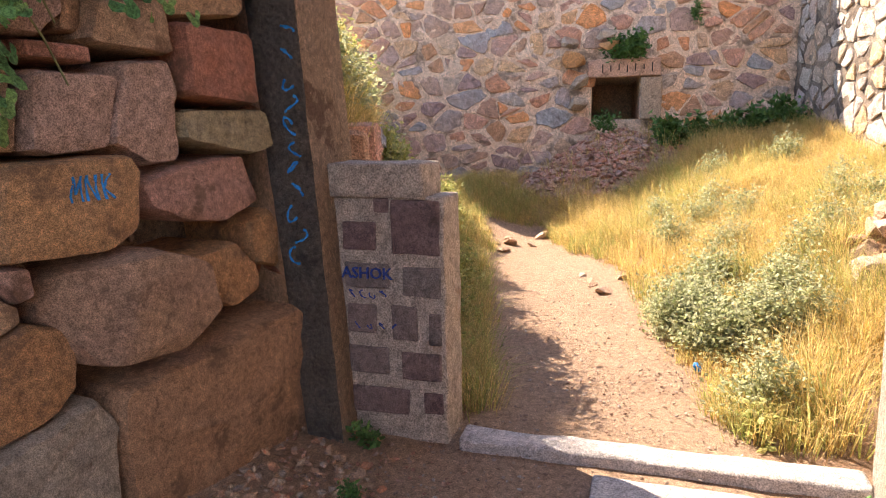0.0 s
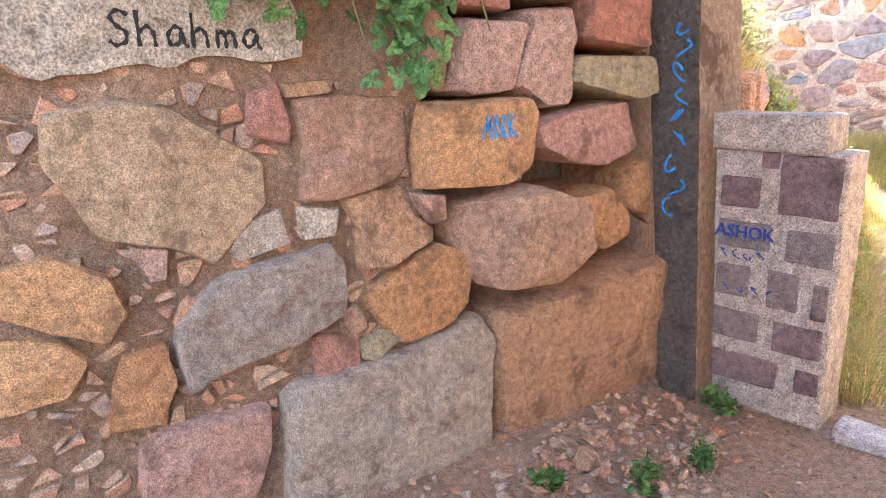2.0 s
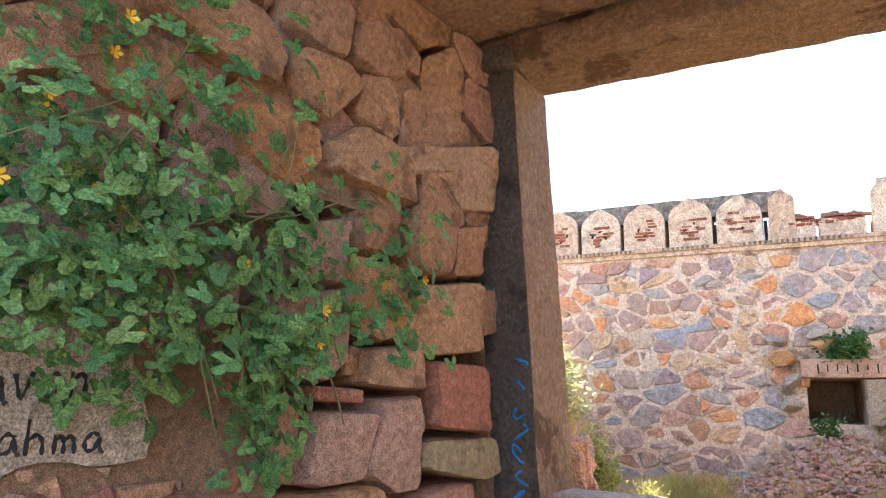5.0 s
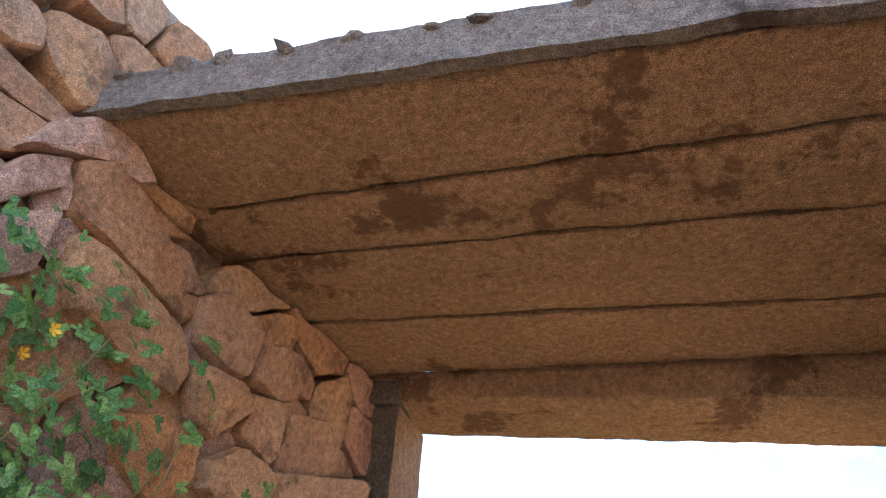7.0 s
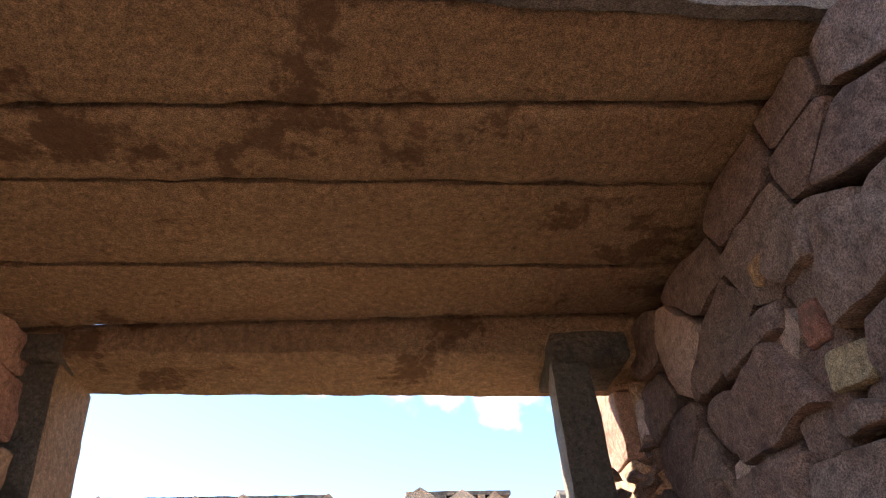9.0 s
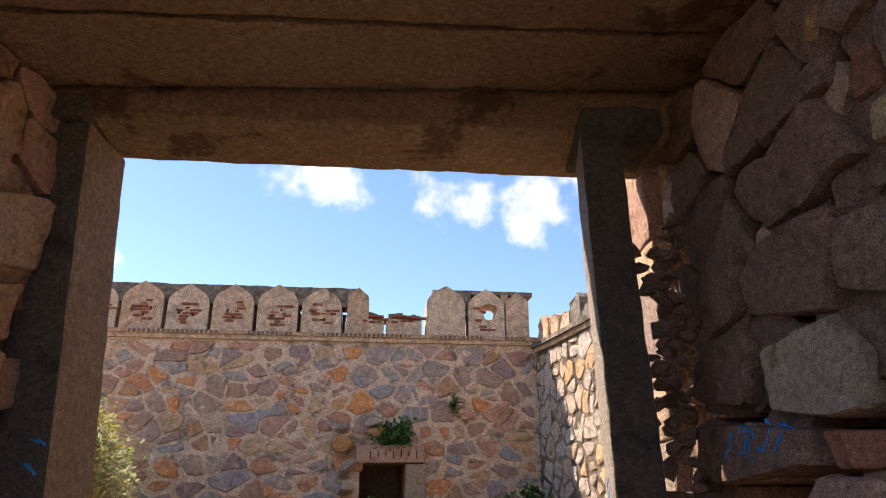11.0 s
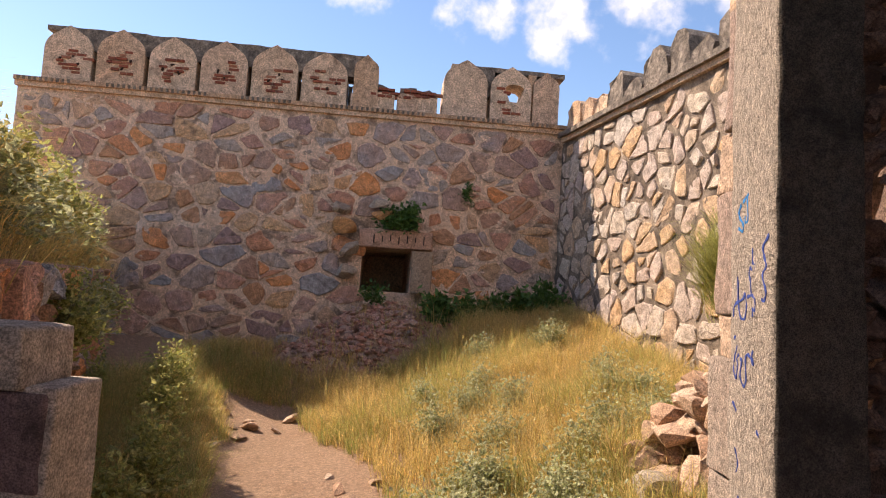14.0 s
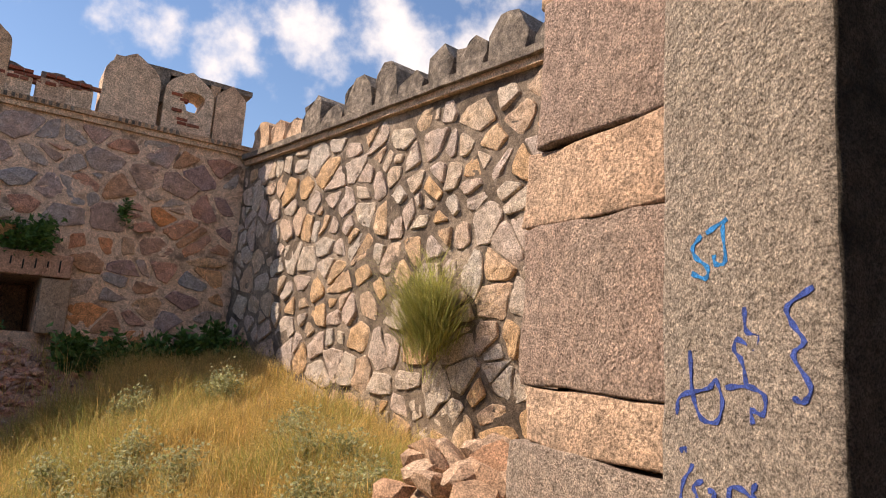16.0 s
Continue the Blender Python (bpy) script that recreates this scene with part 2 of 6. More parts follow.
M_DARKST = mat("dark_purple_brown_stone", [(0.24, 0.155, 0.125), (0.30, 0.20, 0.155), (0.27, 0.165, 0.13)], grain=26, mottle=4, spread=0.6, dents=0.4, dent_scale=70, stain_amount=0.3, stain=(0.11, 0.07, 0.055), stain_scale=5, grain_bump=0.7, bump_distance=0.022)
M_GREYST = mat("grey_boulder", [(0.45, 0.36, 0.28), (0.52, 0.42, 0.32), (0.40, 0.33, 0.27)], grain=38, mottle=5, spread=0.7, stain_amount=0.32, stain=(0.17, 0.1, 0.065), stain_scale=6, grain_bump=0.7, bump_distance=0.022, cracks=5.5)
M_OLIVE = mat("ochre_boulder", [(0.52, 0.36, 0.22), (0.58, 0.43, 0.27), (0.50, 0.37, 0.22)], grain=38, mottle=5, spread=0.8, stain_amount=0.32, stain=(0.17, 0.1, 0.065), stain_scale=6, grain_bump=0.7, bump_distance=0.022, cracks=5.5)
M_ORANGE = mat("orange_boulder", [(0.56, 0.29, 0.14), (0.62, 0.36, 0.18), (0.50, 0.25, 0.12)], grain=38, mottle=5, spread=0.8, stain_amount=0.32, stain=(0.17, 0.1, 0.065), stain_scale=6, grain_bump=0.7, bump_distance=0.022, cracks=5.5)
M_REDST = mat("red_stone", [(0.48, 0.20, 0.13), (0.52, 0.26, 0.19), (0.40, 0.17, 0.12)], grain=38, mottle=5, spread=0.8, stain_amount=0.32, stain=(0.17, 0.1, 0.065), stain_scale=6, grain_bump=0.7, bump_distance=0.022, cracks=5.5)
M_PINK = mat("pink_stone", [(0.56, 0.34, 0.26), (0.52, 0.29, 0.22), (0.60, 0.38, 0.28)], grain=38, mottle=5, spread=0.8, stain_amount=0.32, stain=(0.17, 0.1, 0.065), stain_scale=6, grain_bump=0.7, bump_distance=0.022, cracks=5.5)
M_LICHEN = mat("lichen_stone", [(0.16, 0.14, 0.11), (0.38, 0.31, 0.19), (0.2, 0.18, 0.15)], grain=40, mottle=7, spread=1.4)
M_EARTHMORTAR = mat("earth_mortar", [(0.64, 0.45, 0.31), (0.56, 0.36, 0.23), (0.70, 0.56, 0.43)], grain=40, mottle=5, spread=0.9, stain_amount=0.1, stain=(0.38, 0.22, 0.13), grain_bump=0.9)
M_PLASTER = mat("grey_render", [(0.38, 0.31, 0.235), (0.44, 0.37, 0.285), (0.36, 0.265, 0.19)], grain=20, mottle=4, spread=0.7, stain_amount=0.15, stain=(0.3, 0.2, 0.13))
M_PILLAR = mat("chiselled_granite", [(0.44, 0.36, 0.30), (0.52, 0.44, 0.37), (0.40, 0.31, 0.24)], grain=45, grain_bump=0.9, dents=1.1, dent_scale=90, mottle=3, spread=0.8, stain_amount=0.1, stain=(0.3, 0.19, 0.12), bump_distance=0.018)
# Real dark stains, with the shade of the pillar fronts mixed into the colour.
M_PILLARDARK = mat("stained_shaded_granite", [(0.14, 0.122, 0.105), (0.22, 0.19, 0.16), (0.29, 0.215, 0.15)], grain=45, grain_bump=0.9, dents=1.2, dent_scale=45, mottle=4, spread=1.0, stain_amount=0.3, stain=(0.06, 0.055, 0.05))
M_SLAB = mat("ceiling_slab_stone", [(0.60, 0.41, 0.27), (0.52, 0.34, 0.21), (0.66, 0.47, 0.31)], grain=34, grain_bump=0.9, dents=0.7, dent_scale=60, mottle=1.8, spread=1.5, stain_amount=0.22, stain=(0.17, 0.085, 0.05), stain_scale=1.4, stain_edge=0.05)
M_FRONTBEAM = mat("weathered_grey_beam", [(0.36, 0.33, 0.31), (0.42, 0.39, 0.37), (0.28, 0.25, 0.23)], grain=30, grain_bump=0.9, dents=1.0, dent_scale=30, mottle=3, spread=0.8)
M_CEMENT = mat("cement_pointing", [(0.42, 0.34, 0.27), (0.48, 0.4, 0.33), (0.36, 0.27, 0.2)], grain=22, mottle=4, spread=0.9, stain_amount=0.15, stain=(0.3, 0.17, 0.1))
M_LWBLOCK = mat("purple_wall_block", [(0.2, 0.13, 0.125), (0.27, 0.19, 0.17), (0.24, 0.2, 0.18)], grain=40, mottle=8, spread=0.6, dents=0.8, dent_scale=90)
M_KERB = mat("limewashed_kerb", [(0.45, 0.42, 0.42), (0.52, 0.47, 0.44), (0.42, 0.32, 0.25)], grain=25, mottle=4, spread=1.0, stain_amount=0.2, stain=(0.36, 0.22, 0.14))
M_RUBBLE = mat("rubble_stone", [(0.50, 0.26, 0.18), (0.42, 0.21, 0.15), (0.52, 0.34, 0.25), (0.36, 0.23, 0.19)], island=True, grain=30, mottle=5)
M_ROCK = mat("loose_sandstone", [(0.50, 0.33, 0.22), (0.52, 0.38, 0.28), (0.46, 0.27, 0.17)], grain=16, mottle=4, spread=0.5, stain_amount=0.1)
M_PEBBLE = mat("gravel", [(0.38, 0.25, 0.18), (0.48, 0.36, 0.27), (0.3, 0.17, 0.12), (0.5, 0.44, 0.38)], island=True, grain=60, mottle=9)
M_GRASS = mat("dry_grass", [(0.64, 0.44, 0.17), (0.72, 0.54, 0.25), (0.60, 0.43, 0.15), (0.48, 0.42, 0.14), (0.66, 0.46, 0.19)], island=True, grain=8, grain_bump=0.0, spread=0.3, stain_amount=-0.6, rough=0.75, leaf=0.45, pits=0.0)
M_GREENGRASS = mat("green_grass", [(0.36, 0.38, 0.11), (0.48, 0.44, 0.16), (0.26, 0.31, 0.09)], island=True, grain_bump=0.0, stain_amount=-0.6, rough=0.7, leaf=0.45, pits=0.0)
M_SAGE = mat("grey_green_leaf", [(0.36, 0.38, 0.20), (0.46, 0.46, 0.28), (0.30, 0.34, 0.14)], island=True, grain_bump=0.0, stain_amount=-0.6, rough=0.7, leaf=0.45, pits=0.0)
M_LEAF = mat("vine_leaf", [(0.09, 0.23, 0.08), (0.15, 0.32, 0.11), (0.08, 0.19, 0.07), (0.24, 0.37, 0.12)], grain=30, grain_bump=0.1, mottle=20, stain_amount=-0.3, rough=0.5, spread=0.5, leaf=0.3, pits=0.0)
M_LEAFS = mat("vine_leaf_mass", [(0.07, 0.18, 0.06), (0.14, 0.28, 0.09), (0.20, 0.33, 0.10)], island=True, grain_bump=0.0, stain_amount=-0.6, rough=0.5, leaf=0.3, pits=0.0)
M_DARKLEAF = mat("dark_green_leaf", [(0.05, 0.12, 0.03), (0.09, 0.19, 0.05), (0.12, 0.22, 0.06)], island=True, grain_bump=0.0, stain_amount=-0.6, rough=0.55, leaf=0.3, pits=0.0)
M_STEM = plain("plant_stem", (0.17, 0.17, 0.07), 0.7)
M_FLOWER = plain("yellow_petal", (0.75, 0.45, 0.02), 0.6)
M_JAMB = mat("pink_sandstone", [(0.46, 0.34, 0.29), (0.52, 0.38, 0.31), (0.50, 0.41, 0.34)], grain=26, grain_bump=0.8, dents=0.5, dent_scale=70, mottle=3, spread=0.8, stain_amount=0.08)
M_BLUE = mat("blue_paint", [(0.02, 0.16, 0.5), (0.03, 0.28, 0.62)], grain=60, mottle=15, spread=1.0, stain_amount=-0.2, grain_bump=0.2)
M_NAVY = mat("dark_blue_paint", [(0.03, 0.06, 0.28), (0.06, 0.1, 0.33)], grain=60, mottle=15, spread=1.0, stain_amount=-0.2, grain_bump=0.2)
M_BLACK = mat("black_paint", [(0.02, 0.02, 0.02), (0.05, 0.045, 0.04)], grain=60, mottle=15, spread=1.0, stain_amount=-0.2, grain_bump=0.2)


def ground_material():
    m = mat("red_earth", [(0.44, 0.27, 0.17), (0.50, 0.33, 0.22), (0.38, 0.215, 0.13)], grain=30, grain_bump=0.8, mottle=1.6, spread=1.0,
            stain_amount=0.1, stain=(0.28, 0.16, 0.1))
    return m


M_EARTH = ground_material()
rng = random.Random(7)


# ---- mesh helpers ----
def part(name, bm, material, parent=None, label=""):
    me = bpy.data.meshes.new(name)
    bm.to_mesh(me)
    bm.free()
    me.materials.append(material)
    ob = new(name, me)
    if parent:
        ob.parent = parent
    if label:
        ob["label"] = label
    return ob


def raw(name, verts, faces, material, parent=None, label="", smooth=False):
    me = bpy.data.meshes.new(name)
    me.from_pydata(verts, [], faces)
    me.update()
    if smooth:
        me.shade_smooth()
        me.set_sharp_from_angle(angle=radians(28))
    me.materials.append(material)
    ob = new(name, me)
    if parent:
        ob.parent = parent
    if label:
        ob["label"] = label
    return ob


def shared(name, me, m, parent):
    ob = new(name, me)
    ob.parent = parent
    ob.matrix_basis = m
    return ob


def nz(p, f, seed=0.0):
    return noise.noise(Vector((p[0] * f + seed, p[1] * f + seed * 1.7, p[2] * f - seed)))


def rough_box(x0, y0, z0, x1, y1, z1, cell=0.12, amp=0.012, bevel=0.02, f=5.0, seed=0.0):
    """A hewn block: a box cut into cells, its arrises rounded and its faces uneven."""
    bm = bmesh.new()
    bmesh.ops.create_cube(bm, size=1, matrix=Matrix.LocRotScale(((x0 + x1) / 2, (y0 + y1) / 2, (z0 + z1) / 2), None, (x1 - x0, y1 - y0, z1 - z0)))
    if bevel:
        bmesh.ops.bevel(bm, geom=bm.edges[:], offset=bevel, segments=2, affect="EDGES", profile=0.6)
    for axis, lo, hi in ((0, x0, x1), (1, y0, y1), (2, z0, z1)):
        n = min(60, int((hi - lo) / cell))
        for i in range(1, n):
            co, no = [0, 0, 0], [0, 0, 0]
            co[axis], no[axis] = lo + (hi - lo) * i / n, 1
            bmesh.ops.bisect_plane(bm, geom=bm.verts[:] + bm.edges[:] + bm.faces[:], plane_co=co, plane_no=no)
    for v in bm.verts:
        p = v.co.copy()
        v.co += Vector((nz(p, f, seed), nz(p, f, seed + 9), nz(p, f, seed + 21))) * amp + Vector((nz(p, f * 4, seed), nz(p, f * 4, seed + 5), nz(p, f * 4, seed + 8))) * amp * 0.4
    for face in bm.faces:
        face.smooth = True
    return bm


def chaikin(poly, rounds=1, k=0.22):
    for _ in range(rounds):
        out = []
        for i, p in enumerate(poly):
            q = poly[(i + 1) % len(poly)]
            out += [(p[0] * (1 - k) + q[0] * k, p[1] * (1 - k) + q[1] * k), (p[0] * k + q[0] * (1 - k), p[1] * k + q[1] * (1 - k))]
        poly = out
    return poly


def densify(poly, step):
    out = []
    for i, p in enumerate(poly):
        q = poly[(i + 1) % len(poly)]
        n = max(1, int(math.hypot(q[0] - p[0], q[1] - p[1]) / step))
        out += [(p[0] + (q[0] - p[0]) * j / n, p[1] + (q[1] - p[1]) * j / n) for j in range(n)]
    return out


def stone_mesh(poly, depth, proud, to_world, seed, wobble=0.012, dome=0.12, rings=2, tilt=0.0, ragged=1.0, cut=None):
    """Verts and faces of one stone set in a wall: the outline in wall metres, rounded over at its rim, uneven on its face."""
    n = len(poly)
    cu, cv = sum(p[0] for p in poly) / n, sum(p[1] for p in poly) / n
    size = max(0.03, min(max(p[0] for p in poly) - min(p[0] for p in poly), max(p[1] for p in poly) - min(p[1] for p in poly)))
    jit = [1 + ragged * 0.17 * noise.noise(Vector((p[0] * 12 + seed, p[1] * 12, seed))) + ragged * 0.06 * noise.noise(Vector((p[0] * 45, p[1] * 45, seed))) for p in poly]
    verts, faces = [], []
    rim = min(0.12, 0.012 / size + 0.02)
    levels = [(1.0, -depth), (1.0, proud * 0.55), (1 - rim, proud * 0.97)] + [(1 - rim - (0.9 - rim) * (i + 1) / (rings + 1), proud) for i in range(rings)]
    tu, tv = tilt * math.cos(seed * 9), tilt * math.sin(seed * 7)
    for s, h in levels:
        for p, j in zip(poly, jit):
            u, v = cu + (p[0] - cu) * s * j, cv + (p[1] - cv) * s * j
            w = h
            if h > 0:
                w += wobble * 1.3 * noise.noise(Vector((u * 9, v * 9, seed))) + wobble * 0.7 * noise.noise(Vector((u * 28, v * 28, seed))) + (1 - s) * dome * proud
                w += tu * (u - cu) + tv * (v - cv)
                if cut:
                    w -= max(0.0, cut[0] + cut[1] * (v - cv) - u) * cut[2]
            verts.append(to_world(u, v, w))
    verts.append(to_world(cu, cv, proud * (1 + dome) + wobble * noise.noise(Vector((cu * 9, cv * 9, seed)))))
    for k in range(len(levels) - 1):
        for i in range(n):
            a, b = k * n + i, k * n + (i + 1) % n
            faces.append((a, b, b + n, a + n))
    top = (len(levels) - 1) * n
    for i in range(n):
        faces.append((top + i, top + (i + 1) % n, len(verts) - 1))
    return verts, faces


def clip_cell(cell, a, b):
    """The part of a polygon nearer to a than to b."""
    mx, my, nx, ny = (a[0] + b[0]) / 2, (a[1] + b[1]) / 2, b[0] - a[0], b[1] - a[1]
    out = []
    for i, p in enumerate(cell):
        q = cell[(i + 1) % len(cell)]
        dp, dq = (p[0] - mx) * nx + (p[1] - my) * ny, (q[0] - mx) * nx + (q[1] - my) * ny
        if dp <= 0:
            out.append(p)
        if dp * dq < 0:
            t = dp / (dp - dq)
            out.append((p[0] + (q[0] - p[0]) * t, p[1] + (q[1] - p[1]) * t))
    return out


def cells(u0, v0, u1, v1, step, stretch, seed, jitter=0.42, small=0.16):
    """Irregular interlocking outlines, as rubble masonry has, wider than high by stretch."""
    r = random.Random(seed)
    du, dv = step * stretch, step
    pts = []
    nv, nu = max(1, round((v1 - v0) / dv)), max(1, round((u1 - u0) / du))
    for j in range(-1, nv + 1):
        for i in range(-1, nu + 1):
            pts.append(((u0 + (u1 - u0) * (i + 0.5 + 0.5 * (j % 2) + r.uniform(-jitter, jitter)) / nu) / stretch,
                        v0 + (v1 - v0) * (j + 0.5 + r.uniform(-jitter, jitter)) / nv))
    extra = [(p[0] + r.uniform(-0.5, 0.5) * step, p[1] + r.uniform(-0.5, 0.5) * step) for p in pts if r.random() < small]
    pts += extra
    out = []
    for a in pts:
        if not (u0 / stretch <= a[0] <= u1 / stretch and v0 <= a[1] <= v1):
            continue
        cell = [(u0 / stretch, v0), (u1 / stretch, v0), (u1 / stretch, v1), (u0 / stretch, v1)]
        for b in pts:
            if b is not a and abs(b[0] - a[0]) < 3 * step and abs(b[1] - a[1]) < 3 * step:
                cell = clip_cell(cell, a, b)
                if len(cell) < 3:
                    break
        if len(cell) >= 3:
            out.append([(p[0] * stretch, p[1]) for p in cell])
    return out


def inset(poly, gap):
    n = len(poly)
    cu, cv = sum(p[0] for p in poly) / n, sum(p[1] for p in poly) / n
    out = []
    for p in poly:
        d = math.hypot(p[0] - cu, p[1] - cv)
        k = max(0.3, 1 - gap / max(d, 1e-4))
        out.append((cu + (p[0] - cu) * k, cv + (p[1] - cv) * k))
    return out


def wall_frame(p0, p1):
    """From wall metres (along, up, out) to the world; out is to the right of the way from p0 to p1."""
    d = Vector((p1[0] - p0[0], p1[1] - p0[1]))
    ln = d.length
    d /= ln
    nrm = (d.y, -d.x)
    return ln, (lambda u, v, w: (p0[0] + d.x * u + nrm[0] * w, p0[1] + d.y * u + nrm[1] * w, v))


def slab(name, tw, u0, v0, u1, v1, w0, w1, material, parent=None, label="", step=0.5, amp=0.01, seed=0.0, rag=0.0):
    """A wall body between two depths, its faces gently uneven."""
    nu, nv = max(1, int((u1 - u0) / step)), max(1, int((v1 - v0) / step))
    verts, faces = [], []
    for w in (w0, w1):
        for j in range(nv + 1):
            for i in range(nu + 1):
                u, v = u0 + (u1 - u0) * i / nu, v0 + (v1 - v0) * j / nv
                if rag:
                    v += rag * (noise.noise(Vector((u * 3, seed, v))) + 0.5 * noise.noise(Vector((u * 11, seed, v)))) * (1 if j in (0, nv) else 0.3)
                    u += rag * noise.noise(Vector((v * 4, seed, u))) * (1 if i in (0, nu) else 0.0)
                verts.append(tw(u, v, w + amp * noise.noise(Vector((u * 3, v * 3, seed + w))) + amp * 0.4 * noise.noise(Vector((u * 14, v * 14, seed + w)))))
    row, m = nu + 1, (nu + 1) * (nv + 1)
    for j in range(nv):
        for i in range(nu):
            a = j * row + i
            faces.append((a, a + row, a + row + 1, a + 1))
            faces.append((m + a, m + a + 1, m + a + row + 1, m + a + row))
    for i in range(nu):
        a, b = i, nv * row + i
        faces += [(a, a + 1, m + a + 1, m + a), (b, m + b, m + b + 1, b + 1)]
    for j in range(nv):
        a, b = j * row, j * row + nu
        faces += [(a, m + a, m + a + row, a + row), (b, b + row, m + b + row, m + b)]
    return raw(name, verts, faces, material, parent, label, smooth=False)


def stones(parent, tw, outlines, material, gap, depth, proud, skip=None, wobble=0.012, limit=300, rounds=1, tilt=0.0, pick=None, uneven=0.0):
    """One object for each stone, up to the limit; the rest in one mesh."""
    rest_v, rest_f = [], []
    made = 0
    for k, cell in enumerate(outlines):
        n = len(cell)
        c = (sum(p[0] for p in cell) / n, sum(p[1] for p in cell) / n)
        if skip and skip(*c):
            continue
        poly = densify(chaikin(inset(cell, gap * (1 + uneven * rng.uniform(-1, 1.3))), rounds, 0.13), 0.07)
        if len(poly) < 5:
            continue
        v, f = stone_mesh(poly, depth, proud * rng.uniform(0.5, 1.3), tw, k * 1.37, wobble, tilt=tilt)
        if made < limit:
            raw("stone", v, f, pick(c) if pick else material, parent, smooth=True)
            made += 1
        else:
            o = len(rest_v)
            rest_v += v
            rest_f += [tuple(i + o for i in q) for q in f]
    if rest_v:
        tagged(raw("small_stones", rest_v, rest_f, material, parent, smooth=True), kind="stuff")


def empty(name, label, category, kind="", at=(0, 0, 0), group=""):
    e = new(name)
    e.location = at
    return tagged(e, label, category, group, kind)


def rock_verts(centre, size, seed, cuts=2):
    """An angular stone: a ball of few faces, pushed about."""
    bm = bmesh.new()
    bmesh.ops.create_icosphere(bm, subdivisions=cuts, radius=1)
    r = random.Random(seed)
    planes = [(Vector((r.uniform(-1, 1), r.uniform(-1, 1), r.uniform(-1, 1))).normalized(), r.uniform(0.38, 0.68)) for _ in range(9)]
    for v in bm.verts:
        for nrm, d in planes:
            over = v.co.dot(nrm) - d
            if over > 0:
                v.co -= nrm * over
    rot = Euler((r.uniform(-0.5, 0.5), r.uniform(-0.5, 0.5), r.uniform(0, 6.3))).to_matrix()
    vs = [tuple(Vector(centre) + rot @ Vector((v.co.x * size[0], v.co.y * size[1], v.co.z * size[2]))) for v in bm.verts]
    fs = [tuple(v.index for v in f.verts) for f in bm.faces]
    bm.free()
    return vs, fs


def height(x, y):
    """The lie of the ground: flat in the gate, rising to the right and to the back of the court."""
    def s(a, lo, hi):
        t = min(1, max(0, (a - lo) / (hi - lo)))
        return t * t * (3 - 2 * t)
    far = s(y, 3.2, 9.5)
    h = 0.85 * far * s(x, -0.9, 2.4) + 0.42 * s(y, 8.0, 10.5)
    h += 0.30 * s(y, 3.0, 4.4) * s(x, 0.9, 2.0) * (1 - far)
    h += 0.75 * math.exp(-((x + 0.35) ** 2 / 0.9 + (y - 10.6) ** 2 / 1.2))
    h += 0.28 * math.exp(-((x - 2.35) ** 2 / 0.25 + (y - 4.9) ** 2 / 0.35))
    h += 0.35 * s(-x, 1.0, 2.6) * s(y, 4.2, 7) * (1 - s(y, 8.0, 10.5) * 0.5)
    h += 0.02 * noise.noise(Vector((x * 1.3, y * 1.3, 0))) + 0.012 * noise.noise(Vector((x * 5, y * 5, 3)))
    h += 0.05 * s(-x, 0.75, 1.25) * (1 - s(y, 2.3, 3.0)) * s(y, -1, 1)
    return h


# ---- ground ----
def axis_steps(lo, hi, fine, reach):
    a = list(np.arange(lo, hi + 1e-6, fine))
    step, left, right = fine, [], []
    x = lo
    while x > -reach:
        step *= 1.5
        x -= step
        left.append(x)
    step, x = fine, hi
    while x < reach:
        step *= 1.5
        x += step
        right.append(x)
    return left[::-1] + a + right


gx, gy = axis_steps(-4.0, 4.4, 0.07, 900), axis_steps(-1.5, 11.6, 0.07, 900)
gverts = [(x, y, height(x, y)) for y in gy for x in gx]
W = len(gx)
ground = raw("ground", gverts, [(j * W + i, j * W + i + 1, (j + 1) * W + i + 1, (j + 1) * W + i) for j in range(len(gy) - 1) for i in range(W - 1)], M_EARTH, smooth=True)
tagged(ground, "bare trodden reddish earth floor and path", "ground", kind="structure")

# ---- far court wall ----
FAR0, FAR1 = (-5.6, 10.39), (2.3, 11.1)
flen, ftw = wall_frame(FAR0, FAR1)
wall_far = empty("wall_far", "rubble stone curtain wall with limewashed battlement", "wall", "structure")
N0, N1, NZ0, NZ1 = 5.0, 5.72, 1.45, 2.08
slab("wall_body", ftw, 0, -0.3, N0, 4.0, -0.9, 0, M_FARMORTAR, wall_far, step=0.09, amp=0.03)
slab("wall_body", ftw, N1, -0.3, flen, 4.0, -0.9, 0, M_FARMORTAR, wall_far, step=0.09, amp=0.03)
slab("wall_body", ftw, N0, NZ1, N1, 4.0, -0.9, 0, M_FARMORTAR, wall_far, step=0.09, amp=0.03)
slab("wall_body", ftw, N0, -0.3, N1, NZ0, -0.9, 0, M_FARMORTAR, wall_far, step=0.09, amp=0.03)
slab("niche_side", ftw, N0 - 0.1, NZ0 - 0.1, N0, NZ1 + 0.1, -2.6, -0.88, M_FARMORTAR, wall_far)
slab("niche_side", ftw, N1, NZ0 - 0.1, N1 + 0.1, NZ1 + 0.1, -2.6, -0.88, M_FARMORTAR, wall_far)
slab("niche_roof", ftw, N0 - 0.1, NZ1, N1 + 0.1, NZ1 + 0.1, -2.6, -0.88, M_FARMORTAR, wall_far)
slab("niche_floor", ftw, N0 - 0.1, NZ0 - 0.1, N1 + 0.1, NZ0, -2.6, -0.88, M_FARMORTAR, wall_far)
